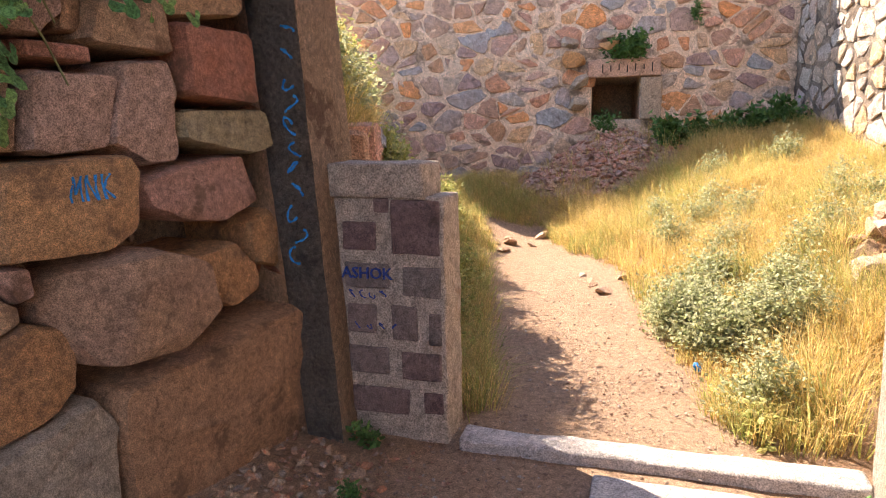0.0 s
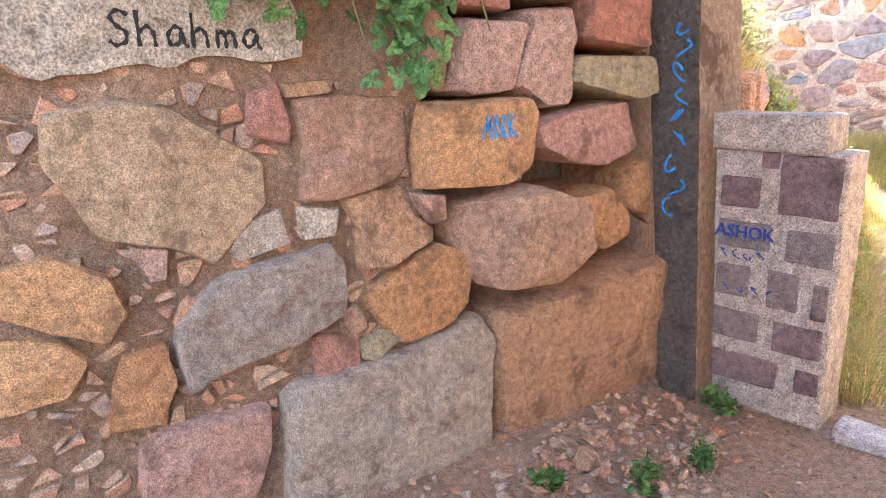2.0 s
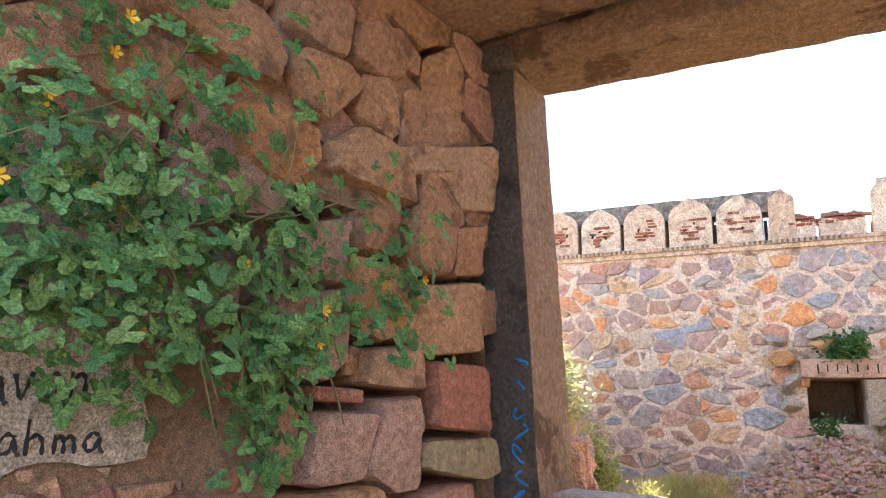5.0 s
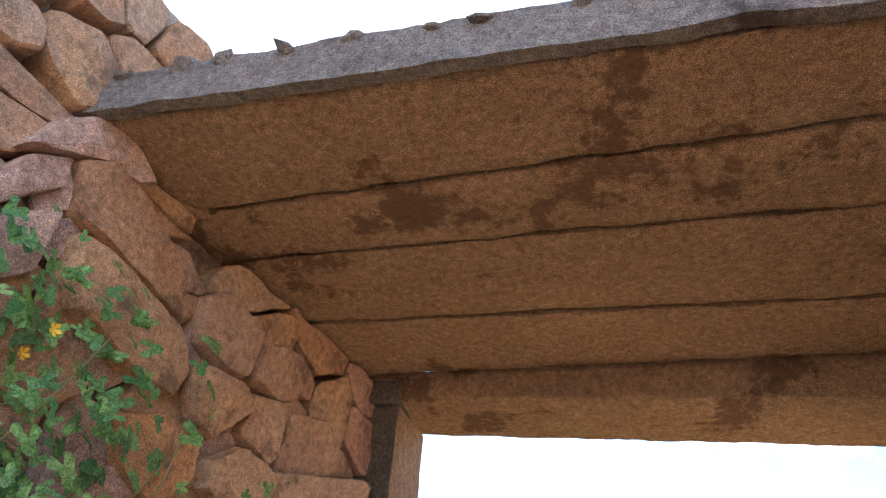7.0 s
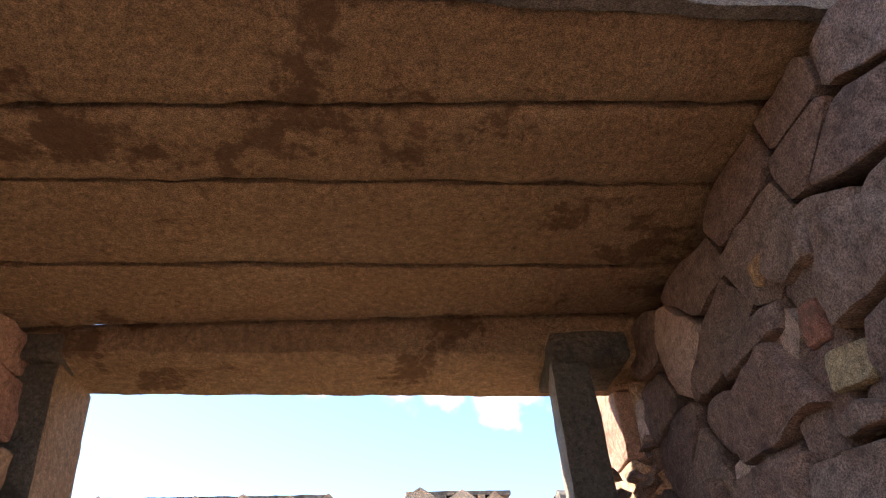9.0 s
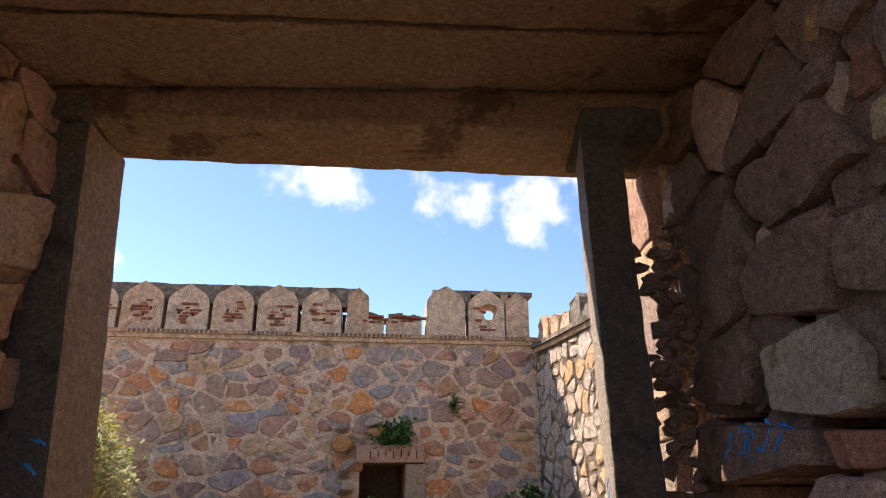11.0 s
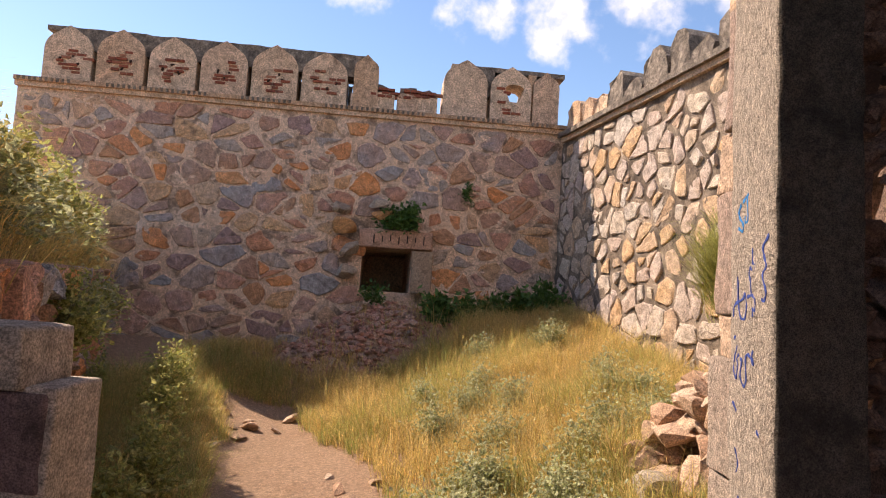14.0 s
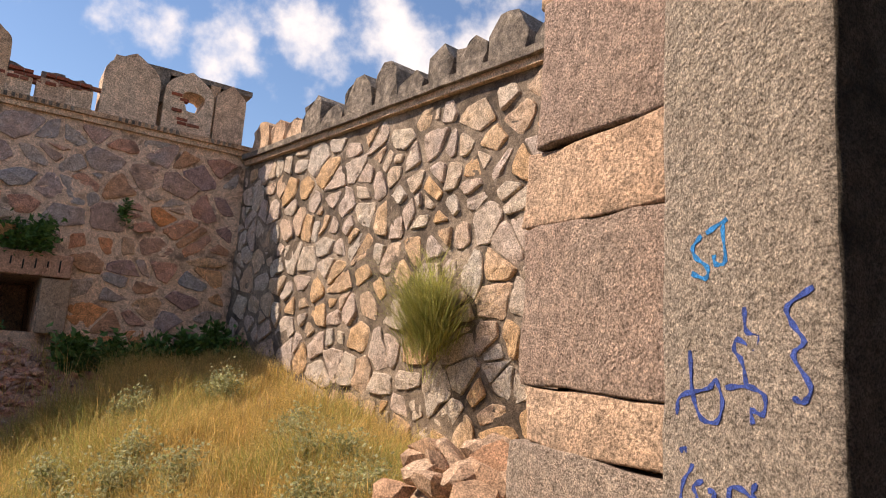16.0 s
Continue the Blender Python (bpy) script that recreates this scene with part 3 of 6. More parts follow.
slab("niche_back", ftw, N0 - 0.1, NZ0 - 0.1, N1 + 0.1, NZ1 + 0.1, -2.7, -2.58, M_FARMORTAR, wall_far, step=0.3, amp=0.02)
# cornice with dentils
slab("cornice", ftw, -0.02, 4.0, flen, 4.07, -0.9, 0.06, M_LIME, wall_far, step=0.2, amp=0.008)
slab("cornice", ftw, -0.02, 4.07, flen, 4.13, -0.9, 0.10, M_LIME, wall_far, step=0.2, amp=0.01, seed=4)
dv, df = [], []
for i in range(int(flen / 0.075)):
    if noise.noise(Vector((i * 0.12, 3, 1))) < -0.12:
        continue
    u = 0.03 + i * 0.075
    o = len(dv)
    for w in (0.06, 0.105):
        dv += [ftw(u, 4.075, w), ftw(u + 0.035, 4.075, w), ftw(u + 0.035, 4.125, w + 0.012), ftw(u, 4.125, w + 0.012)]
    df += [tuple(o + k for k in q) for q in ((4, 5, 6, 7), (0, 1, 5, 4), (1, 2, 6, 5), (2, 3, 7, 6), (3, 0, 4, 7))]
tagged(raw("dentils", dv, df, M_COPING, wall_far), kind="stuff")


def arch_outline(w, h, point=0.13):
    """A merlon's front: straight sides, a round head that comes to a slight point."""
    pts = [(-w / 2, 0), (w / 2, 0), (w / 2, h - w * 0.45)]
    for i in range(1, 12):
        a = math.pi * i / 12
        x, y = math.cos(a) * w / 2, math.sin(a) * w * 0.42
        pts.append((x, h - w * 0.45 + y + point * max(0, 1 - abs(x) / (w * 0.22)) * 0.5))
    pts.append((-w / 2, h - w * 0.45))
    return pts


def extrude(outline, tw, u0, v0, w0, w1, name, material, parent, label="", lump=0.006):
    n = len(outline)
    vs = [tw(u0 + p[0], v0 + p[1], w + lump * noise.noise(Vector((p[0] * 7 + u0, p[1] * 7, w)))) for w in (w0, w1) for p in outline]
    fs = [tuple(range(n))[::-1], tuple(range(n, 2 * n))] + [(i, (i + 1) % n, n + (i + 1) % n, n + i) for i in range(n)]
    return raw(name, vs, fs, material, parent, label)


def brick_patch(tw, u, v, w, h, out, parent, seed, gone=0.3):
    """Courses of thin old bricks laid bare where the plaster has fallen."""
    r = random.Random(seed)
    vs, fs = [], []
    rows = int(h / 0.052)
    for j in range(rows):
        half = w / 2 * (0.55 + 0.45 * math.sin(math.pi * (j + 0.5) / rows)) * r.uniform(0.7, 1.1)
        x = -half + r.uniform(0, 0.05)
        while x < half:
            ln = r.uniform(0.07, 0.15)
            if r.random() > gone:
                d = out + r.uniform(-0.03, 0.014)
                o = len(vs)
                for ww in (out - 0.1, d):
                    vs += [tw(u + x, v + j * 0.052, ww), tw(u + x + ln, v + j * 0.052, ww), tw(u + x + ln, v + j * 0.052 + 0.036, ww), tw(u + x, v + j * 0.052 + 0.036, ww)]
                fs += [tuple(o + k for k in q) for q in ((4, 5, 6, 7), (0, 1, 5, 4), (1, 2, 6, 5), (2, 3, 7, 6), (3, 0, 4, 7))]
            x += ln + 0.012
    if vs:
        raw("exposed_bricks", vs, fs, M_BRICK, parent, "crumbling red bricks")


def ring_panel(outline, hole, tw, u0, v0, w0, w1, name, material, parent):
    """A merlon with a ragged hole right through it."""
    n = len(outline)
    hc = (sum(p[0] for p in hole) / len(hole), sum(p[1] for p in hole) / len(hole))
    inner = []
    for p in outline:
        a = math.atan2(p[1] - hc[1], p[0] - hc[0])
        inner.append(min(hole, key=lambda q: abs((math.atan2(q[1] - hc[1], q[0] - hc[0]) - a + math.pi) % (2 * math.pi) - math.pi)))
    vs = [tw(u0 + p[0], v0 + p[1], w) for w in (w0, w1) for ring in (outline, inner) for p in ring]
    fs = []
    for i in range(n):
        j = (i + 1) % n
        fs += [(j, i, n + i, n + j), (2 * n + i, 2 * n + j, 3 * n + j, 3 * n + i), (i, j, 2 * n + j, 2 * n + i), (n + j, n + i, 3 * n + i, 3 * n + j)]
    return raw(name, vs, fs, material, parent)


# merlons: pitch 0.73 m, a broken gap in the middle, one holed through
pitch, mw, mh = 0.725, 0.66, 0.76
for i in range(7):
    u = 0.64 + i * pitch - (0.12 if i == 6 else 0)
    w_here = mw if i < 6 else 0.36
    merlon = extrude(arch_outline(w_here, mh + 0.02 * math.sin(i * 2.1)), ftw, u, 4.13, -0.42, 0.02, "merlon", M_LIME, wall_far)
    if i < 6:
        brick_patch(ftw, u, 4.24 + 0.05 * (i % 2), 0.46, 0.40, 0.035, merlon, 30 + i, gone=0.16 if i in (1, 2, 3, 5) else 0.45)
        # Dark lumps on the bricks, in place of hollows that would fall in shade.
        for q in range(3):
            hv, hf = rock_verts(ftw(u + (-0.12, 0.03, 0.12)[q] + 0.04 * math.sin(i * 5 + q), 4.44 + 0.07 * math.sin(i * 3 + q * 2), 0.01), (0.06, 0.03, 0.045), 1200 + i * 3 + q, 1)
            raw("brick_cavity", hv, hf, M_HOLLOWSHADE, merlon, "dark lump in the colour of a shaded hollow between broken bricks")
    slot = slab("slot_back", ftw, u + mw / 2 + 0.005, 4.13, u + pitch - mw / 2 - 0.005, 4.55, -0.42, -0.36, M_COPING, wall_far) if i < 6 else None
    if i < 6:
        slab("merlon_link", ftw, u + mw / 2 - 0.22, 4.60, u + pitch - mw / 2 + 0.22, 4.90, -0.41, -0.025, M_COPING, wall_far, step=0.06, amp=0.012, seed=i)
slab("coping", ftw, 0.30, 4.86, 4.84, 4.93, -0.44, -0.03, M_COPING, wall_far, step=0.08, amp=0.02, rag=0.02)
for i, (u, h) in enumerate(((4.83, 0.30), (5.16, 0.36), (5.52, 0.38), (5.80, 0.34))):
    stump = slab("merlon_stump", ftw, u - 0.17, 4.13, u + 0.15, 4.13 + h * 0.75, -0.42, 0.0, M_LIME, wall_far, step=0.08, amp=0.02, seed=i)
    brick_patch(ftw, u, 4.13 + h * 0.55, 0.36, 0.2, 0.015, stump, 80 + i, gone=0.12)
    slab("broken_top", ftw, u - 0.13, 4.13 + h * 0.72, u + 0.12, 4.16 + h, -0.40, -0.05, M_COPING, stump, step=0.05, amp=0.04, seed=i, rag=0.07)
solid = extrude(arch_outline(0.66, 0.84), ftw, 6.36, 4.13, -0.42, 0.02, "merlon", M_LIME, wall_far)
hole = [(0.05 + 0.13 * math.cos(a) * (1 + 0.25 * math.sin(3 * a)), 0.44 + 0.17 * math.sin(a) * (1 + 0.2 * math.cos(2 * a))) for a in (math.pi * 2 * k / 14 for k in range(14))]
holed = ring_panel(densify(arch_outline(0.62, 0.80), 0.08), hole, ftw, 7.06, 4.13, -0.42, 0.02, "merlon", M_LIME, wall_far)
brick_patch(ftw, 6.88, 4.40, 0.14, 0.36, 0.03, holed, 91, gone=0.1)
brick_patch(ftw, 7.05, 4.24, 0.36, 0.12, 0.03, holed, 92, gone=0.2)
extrude(arch_outline(0.40, 0.76), ftw, 7.60, 4.13, -0.42, 0.02, "merlon", M_LIME, wall_far)
slab("merlon_link", ftw, 6.62, 4.5, 6.80, 4.9, -0.42, -0.05, M_COPING, wall_far, step=0.1)
slab("merlon_link", ftw, 7.33, 4.13, 7.45, 4.9, -0.42, -0.05, M_LIME, wall_far, step=0.1)
slab("coping", ftw, 6.14, 4.90, 7.9, 4.97, -0.44, -0.08, M_COPING, wall_far, step=0.12, amp=0.02)
# niche: lintel, inscribed post and slipped stones
part("niche_lintel", rough_box(-0.66, 10.66, 2.08, 0.40, 11.2, 2.34, 0.15, 0.01, 0.02), M_PINK, wall_far, "pinkish inscribed stone lintel")
part("niche_post", rough_box(0.12, 10.70, 1.45, 0.42, 11.1, 2.07, 0.12, 0.008, 0.015, seed=3), M_PLASTER, wall_far, "pale dressed stone post")
for i in range(7):
    x = -0.45 + i * 0.12
    part("inscription_stroke", rough_box(x, 10.648, 2.14 + 0.02 * (i % 3), x + 0.016, 10.662, 2.27 - 0.02 * (i % 2), 0.2, 0, 0), M_BLACK, wall_far)

# ---- sunlit side wall ----
RW0, RW1 = (2.27, 11.1), (3.68, 4.86)
rlen, rtw = wall_frame(RW0, RW1)
wall_side = empty("wall_side", "sunlit pale rubble wall with blackened mortar joints", "wall", "structure")
slab("wall_body", rtw, -0.3, -0.2, rlen + 0.4, 3.86, -0.8, 0, M_DARKMORTAR, wall_side, step=0.25, amp=0.03)
slab("cornice", rtw, 0.1, 3.86, rlen + 0.4, 3.93, -0.8, 0.06, M_LIME, wall_side, step=0.2, amp=0.015)
slab("cornice", rtw, 0.1, 3.93, rlen + 0.4, 4.0, -0.8, 0.11, M_COPING, wall_side, step=0.1, amp=0.02)
r2 = random.Random(5)
u = 0.15
while u < rlen:
    w_here, h_here = r2.uniform(0.32, 0.5), r2.uniform(0.22, 0.5)
    bm_out = [(-w_here / 2, 0), (w_here / 2, 0), (w_here / 2, h_here * r2.uniform(0.5, 0.9)), (w_here * 0.2, h_here), (-w_here * 0.2, h_here * r2.uniform(0.8, 1.05)), (-w_here / 2, h_here * r2.uniform(0.5, 0.85))]
    extrude(densify(bm_out, 0.07), rtw, u + w_here / 2, 4.0, -0.4, 0.0, "merlon_stump", M_LIME if u < 1.4 else M_COPING, wall_side, lump=0.05)
    u += w_here + r2.uniform(0.03, 0.1)

# ---- bank with retaining rubble wall, on the shaded side of the court ----
BK0, BK1 = (-1.22, 3.35), (-3.5, 8.9)
blen, btw = wall_frame(BK0, BK1)
bank = empty("bank_wall", "low tumbled rubble retaining wall under an overgrown bank", "wall", "structure")
slab("wall_body", btw, -0.2, -0.2, blen, 1.25, -0.6, 0, M_EARTHMORTAR, bank, step=0.25, amp=0.05)
bv, bf = [], []
nb = 40
for i in range(nb + 1):
    u = -0.3 + (blen + 2.5) * i / nb
    crest = 2.05 + 0.12 * noise.noise(Vector((u * 1.3, 0, 5)))
    for w, z in ((0.03, 1.0), (-0.06, 1.4), (-0.22, 1.75), (-0.42, crest), (-1.2, crest + 0.15), (-4.0, crest - 0.2), (-9.0, 1.2), (-14, -0.3)):
        bv.append(btw(u, z + 0.06 * noise.noise(Vector((u * 3, w * 3, z))), w + 0.06 * noise.noise(Vector((u * 2, z * 2, 1)))))
for i in range(nb):
    for k in range(7):
        a = i * 8 + k
        bf.append((a, a + 8, a + 9, a + 1))
tagged(raw("earth_bank", bv, bf, M_EARTH, smooth=True), "overgrown bank of dry reddish earth", "bank", kind="structure")

# ---- gate passage: side walls ----
LW0, LW1 = (-1.753, -1.5), (-1.2, 2.66)
llen, ltw = wall_frame(LW0, LW1)
KU = 1.0088


def lu(y):
    return (y + 1.5) * KU


wall_left = empty("wall_left", "rough masonry passage wall of boulders and loose dressed blocks", "wall", "structure")
slab("wall_body", ltw, 0, -0.2, lu(1.27), 1.98, -0.9, -0.004, M_EARTHMORTAR, wall_left, step=0.05, amp=0.03)
slab("wall_body", ltw, lu(1.27), -0.2, llen, 3.62, -0.9, -0.36, M_EARTHMORTAR, wall_left, step=0.12, amp=0.05)
slab("wall_body", ltw, lu(-0.5), 1.98, lu(1.27), 4.3, -1.4, -0.10, M_EARTHMORTAR, wall_left, step=0.12, amp=0.05)
render_patch = slab("render_patch", ltw, 0, 1.53, lu(0.80), 1.97, -0.2, 0.03, M_PLASTER, wall_left, "grey lime render with black lettering", step=0.04, amp=0.025, seed=2, rag=0.07)


def hewn(parent, tw, material, proud, outline, cut=None, label=""):
    """One large stone of a passage wall, its corners given in wall metres: along, up."""
    poly = [tuple(float(c) for c in q.split(",")) for q in outline.split()]
    k = poly[0][0] * 7.3 + poly[0][1] * 3.1
    if sum(p[0] * q[1] - q[0] * p[1] for p, q in zip(poly, poly[1:] + poly[:1])) < 0:
        poly = poly[::-1]
    bedded = poly[0][0] < 2.7 and poly[0][1] < 1.98 and parent is wall_left
    proud = proud * 0.6 if bedded else proud
    poly = densify(chaikin(inset(poly, -0.009 if bedded else -0.004), 1, 0.07), 0.03)
    v, f = stone_mesh(poly, 0.34, proud, tw, k, 0.015, dome=0.10, rings=5, tilt=0.10, ragged=0.22, cut=cut)
    return raw("stone", v, f, material, parent, label, smooth=True)


hewn(wall_left, ltw, M_OLIVE, 0.07, "1.68,1.38 1.83,1.41 1.96,1.39 2.21,1.23 2.20,1.10 2.05,0.95 1.92,1.02 1.77,1.06 1.66,1.26")
hewn(wall_left, ltw, M_REDST, 0.04, "2.20,1.42 2.28,1.45 2.31,1.34 2.30,1.28 2.18,1.31")
hewn(wall_left, ltw, M_BLOCK, 0.06, "2.33,1.40 2.46,1.41 2.72,1.40 2.72,1.18 2.65,1.13 2.45,1.10 2.33,1.10 2.35,1.27")
hewn(wall_left, ltw, M_BLOCK, 0.05, "2.30,1.45 2.46,1.46 2.44,1.42 2.31,1.41")
hewn(wall_left, ltw, M_BLOCK, 0.06, "2.46,1.09 2.70,1.11 2.73,1.01 2.81,0.95 2.82,0.90 2.64,0.85 2.53,0.85 2.52,1.00")
hewn(wall_left, ltw, M_PINK, 0.07, "2.73,1.08 2.84,1.07 2.85,0.98 2.80,0.97")
hewn(wall_left, ltw, M_ORANGE, 0.08, "2.62,0.79 2.83,0.89 2.97,0.83 2.95,0.64 2.85,0.57 2.66,0.55 2.54,0.73")
hewn(wall_left, ltw, M_GREYST, 0.05, "2.14,1.05 2.25,1.08 2.27,0.98 2.12,0.94 2.10,0.99")
hewn(wall_left, ltw, M_PLASTER, 0.04, "2.32,1.08 2.45,1.06 2.43,0.98 2.33,0.98")
hewn(wall_left, ltw, M_GREYST, 0.09, "1.93,0.79 2.06,0.90 2.41,0.95 2.46,0.88 2.46,0.71 2.30,0.66 2.04,0.62 1.95,0.59 1.92,0.73")
hewn(wall_left, ltw, M_DRESSED, 0.04, "1.83,1.03 1.92,1.01 1.91,0.93 1.87,0.93")
hewn(wall_left, ltw, M_ORANGE, 0.08, "1.48,1.02 1.65,1.03 1.76,0.96 1.79,0.86 1.74,0.79 1.61,0.85 1.47,0.93")
hewn(wall_left, ltw, M_ORANGE, 0.06, "1.46,0.85 1.62,0.82 1.69,0.75 1.63,0.66 1.43,0.65")
hewn(wall_left, ltw, M_ORANGE, 0.06, "1.78,0.73 1.89,0.74 1.90,0.63 1.85,0.52 1.72,0.52 1.75,0.64")
hewn(wall_left, ltw, M_REDST, 0.06, "2.35,0.65 2.50,0.63 2.50,0.51 2.35,0.51")
hewn(wall_left, ltw, M_LICHEN, 0.07, "2.51,0.59 2.61,0.61 2.66,0.57 2.56,0.52 2.51,0.54")
hewn(wall_left, ltw, M_BLOCK, 0.05, "2.44,0.71 2.50,0.73 2.55,0.64 2.46,0.63")
hewn(wall_left, ltw, M_PINK, 0.09, "1.79,0.45 1.86,0.48 2.17,0.47 2.16,0.32 2.09,0.17 1.78,0.30")
hewn(wall_left, ltw, M_GREYST, 0.16, "2.24,0.51 2.70,0.52 3.01,0.58 3.08,0.50 3.05,-0.06 2.66,-0.06 2.38,-0.06 2.19,-0.06", label="long weathered foundation stone")
hewn(wall_left, ltw, M_BLOCK, 0.12, "3.11,0.59 3.47,0.61 4.03,0.68 4.06,-0.06 3.49,-0.06 3.14,-0.06 3.07,0.51")
hewn(wall_left, ltw, M_BLOCK, 0.22, "2.92,1.03 3.22,1.07 3.42,0.99 3.46,0.80 3.27,0.69 2.99,0.71 2.88,0.91", cut=(3.08, 0.25, 0.9), label="large tilted fallen block")
hewn(wall_left, ltw, M_ORANGE, 0.08, "3.50,0.98 3.73,1.00 3.82,0.89 3.83,0.79 3.67,0.74 3.54,0.79")
hewn(wall_left, ltw, M_ORANGE, 0.05, "3.84,1.06 3.99,1.11 4.01,0.84 3.86,0.89")
letter_stone = hewn(wall_left, ltw, M_ORANGE, 0.13, "2.78,1.38 3.20,1.39 3.23,1.33 3.22,1.14 3.09,1.08 2.76,1.09 2.75,1.22", label="orange-brown block with blue painted letters")
hewn(wall_left, ltw, M_PINK, 0.09, "3.25,1.28 3.44,1.33 3.81,1.36 3.87,1.16 3.65,1.10 3.45,1.13 3.27,1.20")
hewn(wall_left, ltw, M_DRESSED, 0.09, "2.91,1.65 3.21,1.65 3.17,1.41 2.96,1.40 2.89,1.42")
hewn(wall_left, ltw, M_DRESSED, 0.09, "3.23,1.69 3.44,1.71 3.46,1.35 3.32,1.35 3.17,1.43")
hewn(wall_left, ltw, M_LICHEN, 0.09, "3.48,1.54 3.95,1.54 3.98,1.38 3.85,1.36 3.48,1.43")
hewn(wall_left, ltw, M_REDST, 0.12, "3.48,1.85 3.90,1.85 3.87,1.56 3.48,1.59")
hewn(wall_left, ltw, M_REDST, 0.09, "2.90,1.74 3.11,1.73 3.11,1.68 2.91,1.69")
hewn(wall_left, ltw, M_BLOCK, 0.1, "3.15,1.88 3.41,1.91 3.47,1.73 3.11,1.75")
hewn(wall_left, ltw, M_BLOCK, 0.05, "3.06,1.89 3.14,1.88 3.13,1.78 3.05,1.78")
hewn(wall_left, ltw, M_DRESSED, 0.09, "2.71,2.03 3.05,2.09 3.05,1.83 2.96,1.75 2.80,1.77 2.71,1.84")
hewn(wall_left, ltw, M_ORANGE, 0.06, "3.07,2.23 3.34,2.22 3.37,1.95 3.21,1.91 3.08,1.95")
hewn(wall_left, ltw, M_BLOCK, 0.07, "3.38,2.15 3.86,2.23 3.84,1.91 3.46,1.87 3.38,1.94")
hewn(wall_left, ltw, M_BLOCK, 0.1, "3.36,2.57 3.54,2.59 3.67,2.51 3.64,2.23 3.41,2.23 3.36,2.31")
hewn(wall_left, ltw, M_BLOCK, 0.06, "3.67,2.45 3.89,2.51 3.89,2.27 3.68,2.23")
hewn(wall_left, ltw, M_BLOCK, 0.08, "3.19,2.69 3.97,2.92 3.97,2.58 3.69,2.54 3.55,2.65 3.21,2.59")
hewn(wall_left, ltw, M_DRESSED, 0.06, "2.75,2.27 3.03,2.36 3.03,2.11 2.79,2.10")
hewn(wall_left, ltw, M_BLOCK, 0.06, "3.09,2.49 3.32,2.52 3.33,2.28 3.09,2.25")
hewn(wall_left, ltw, M_BLOCK, 0.05, "3.85,2.19 4.03,2.22 4.03,2.02 3.88,1.98")
hewn(wall_left, ltw, M_BLOCK, 0.04, "2.71,1.72 2.88,1.69 2.87,1.41 2.73,1.45")
hewn(wall_left, ltw, M_DRESSED, 0.06, "2.25,2.09 2.61,2.12 2.60,1.94 2.34,1.83 2.25,1.92")
hewn(wall_left, ltw, M_DRESSED, 0.05, "2.35,2.46 2.83,2.50 2.74,2.31 2.38,2.23")
hewn(wall_left, ltw, M_BLOCK, 0.04, "2.53,1.81 2.69,1.84 2.69,1.73 2.55,1.72")
hewn(wall_left, ltw, M_BLOCK, 0.07, "1.99,3.28 2.09,3.39 2.25,3.34 2.58,3.18 2.61,3.04 2.45,3.06 2.29,3.08 2.07,3.11")
hewn(wall_left, ltw, M_DRESSED, 0.08, "1.81,3.19 1.87,3.37 2.03,3.54 2.25,3.41 2.19,3.35 2.05,3.34 1.84,3.21")
hewn(wall_left, ltw, M_DRESSED, 0.06, "1.78,2.99 1.85,3.19 1.97,3.29 1.99,3.17 1.90,3.06 1.83,2.95")
hewn(wall_left, ltw, M_BLOCK, 0.09, "2.10,3.07 2.30,3.06 2.60,3.01 2.71,2.86 2.67,2.75 2.43,2.77 2.20,2.83 2.12,2.92")
hewn(wall_left, ltw, M_BLOCK, 0.07, "1.81,2.64 2.03,2.78 2.21,2.77 2.31,2.76 2.36,2.62 2.24,2.50 2.00,2.54 1.88,2.49")
hewn(wall_left, ltw, M_BLOCK, 0.09, "2.65,3.17 2.75,3.26 2.98,3.18 2.96,2.97 2.84,2.96 2.69,3.01")
hewn(wall_left, ltw, M_BLOCK, 0.08, "3.01,3.15 3.13,3.22 3.36,3.18 3.30,3.04 3.19,2.99 2.99,2.99")
hewn(wall_left, ltw, M_BLOCK, 0.11, "2.73,2.92 2.97,2.94 3.05,2.88 2.89,2.69 2.80,2.71 2.73,2.84")
hewn(wall_left, ltw, M_BLOCK, 0.07, "3.05,2.96 3.22,3.00 3.28,2.77 3.23,2.72 3.05,2.78")
hewn(wall_left, ltw, M_BLOCK, 0.05, "3.31,3.00 3.65,3.07 3.69,2.90 3.59,2.72 3.37,2.72")
hewn(wall_left, ltw, M_BLOCK, 0.1, "2.92,2.63 3.07,2.74 3.34,2.70 3.36,2.47 3.05,2.50 2.92,2.52")
hewn(wall_left, ltw, M_ORANGE, 0.08, "2.50,2.63 2.68,2.70 2.86,2.64 2.87,2.53 2.76,2.40 2.59,2.46")
hewn(wall_left, ltw, M_BLOCK, 0.06, "3.40,2.69 3.74,2.66 3.74,2.46 3.42,2.44")
hewn(wall_left, ltw, M_DRESSED, 0.06, "1.73,2.87 1.84,2.94 2.02,3.10 2.04,2.87 1.92,2.74 1.80,2.72")
hewn(wall_left, ltw, M_OLIVE, 0.06, "0.80,0.50 1.30,0.52 1.36,0.95 0.85,1.00")
hewn(wall_left, ltw, M_PINK, 0.06, "0.76,1.06 1.48,1.10 1.46,1.45 0.80,1.48")
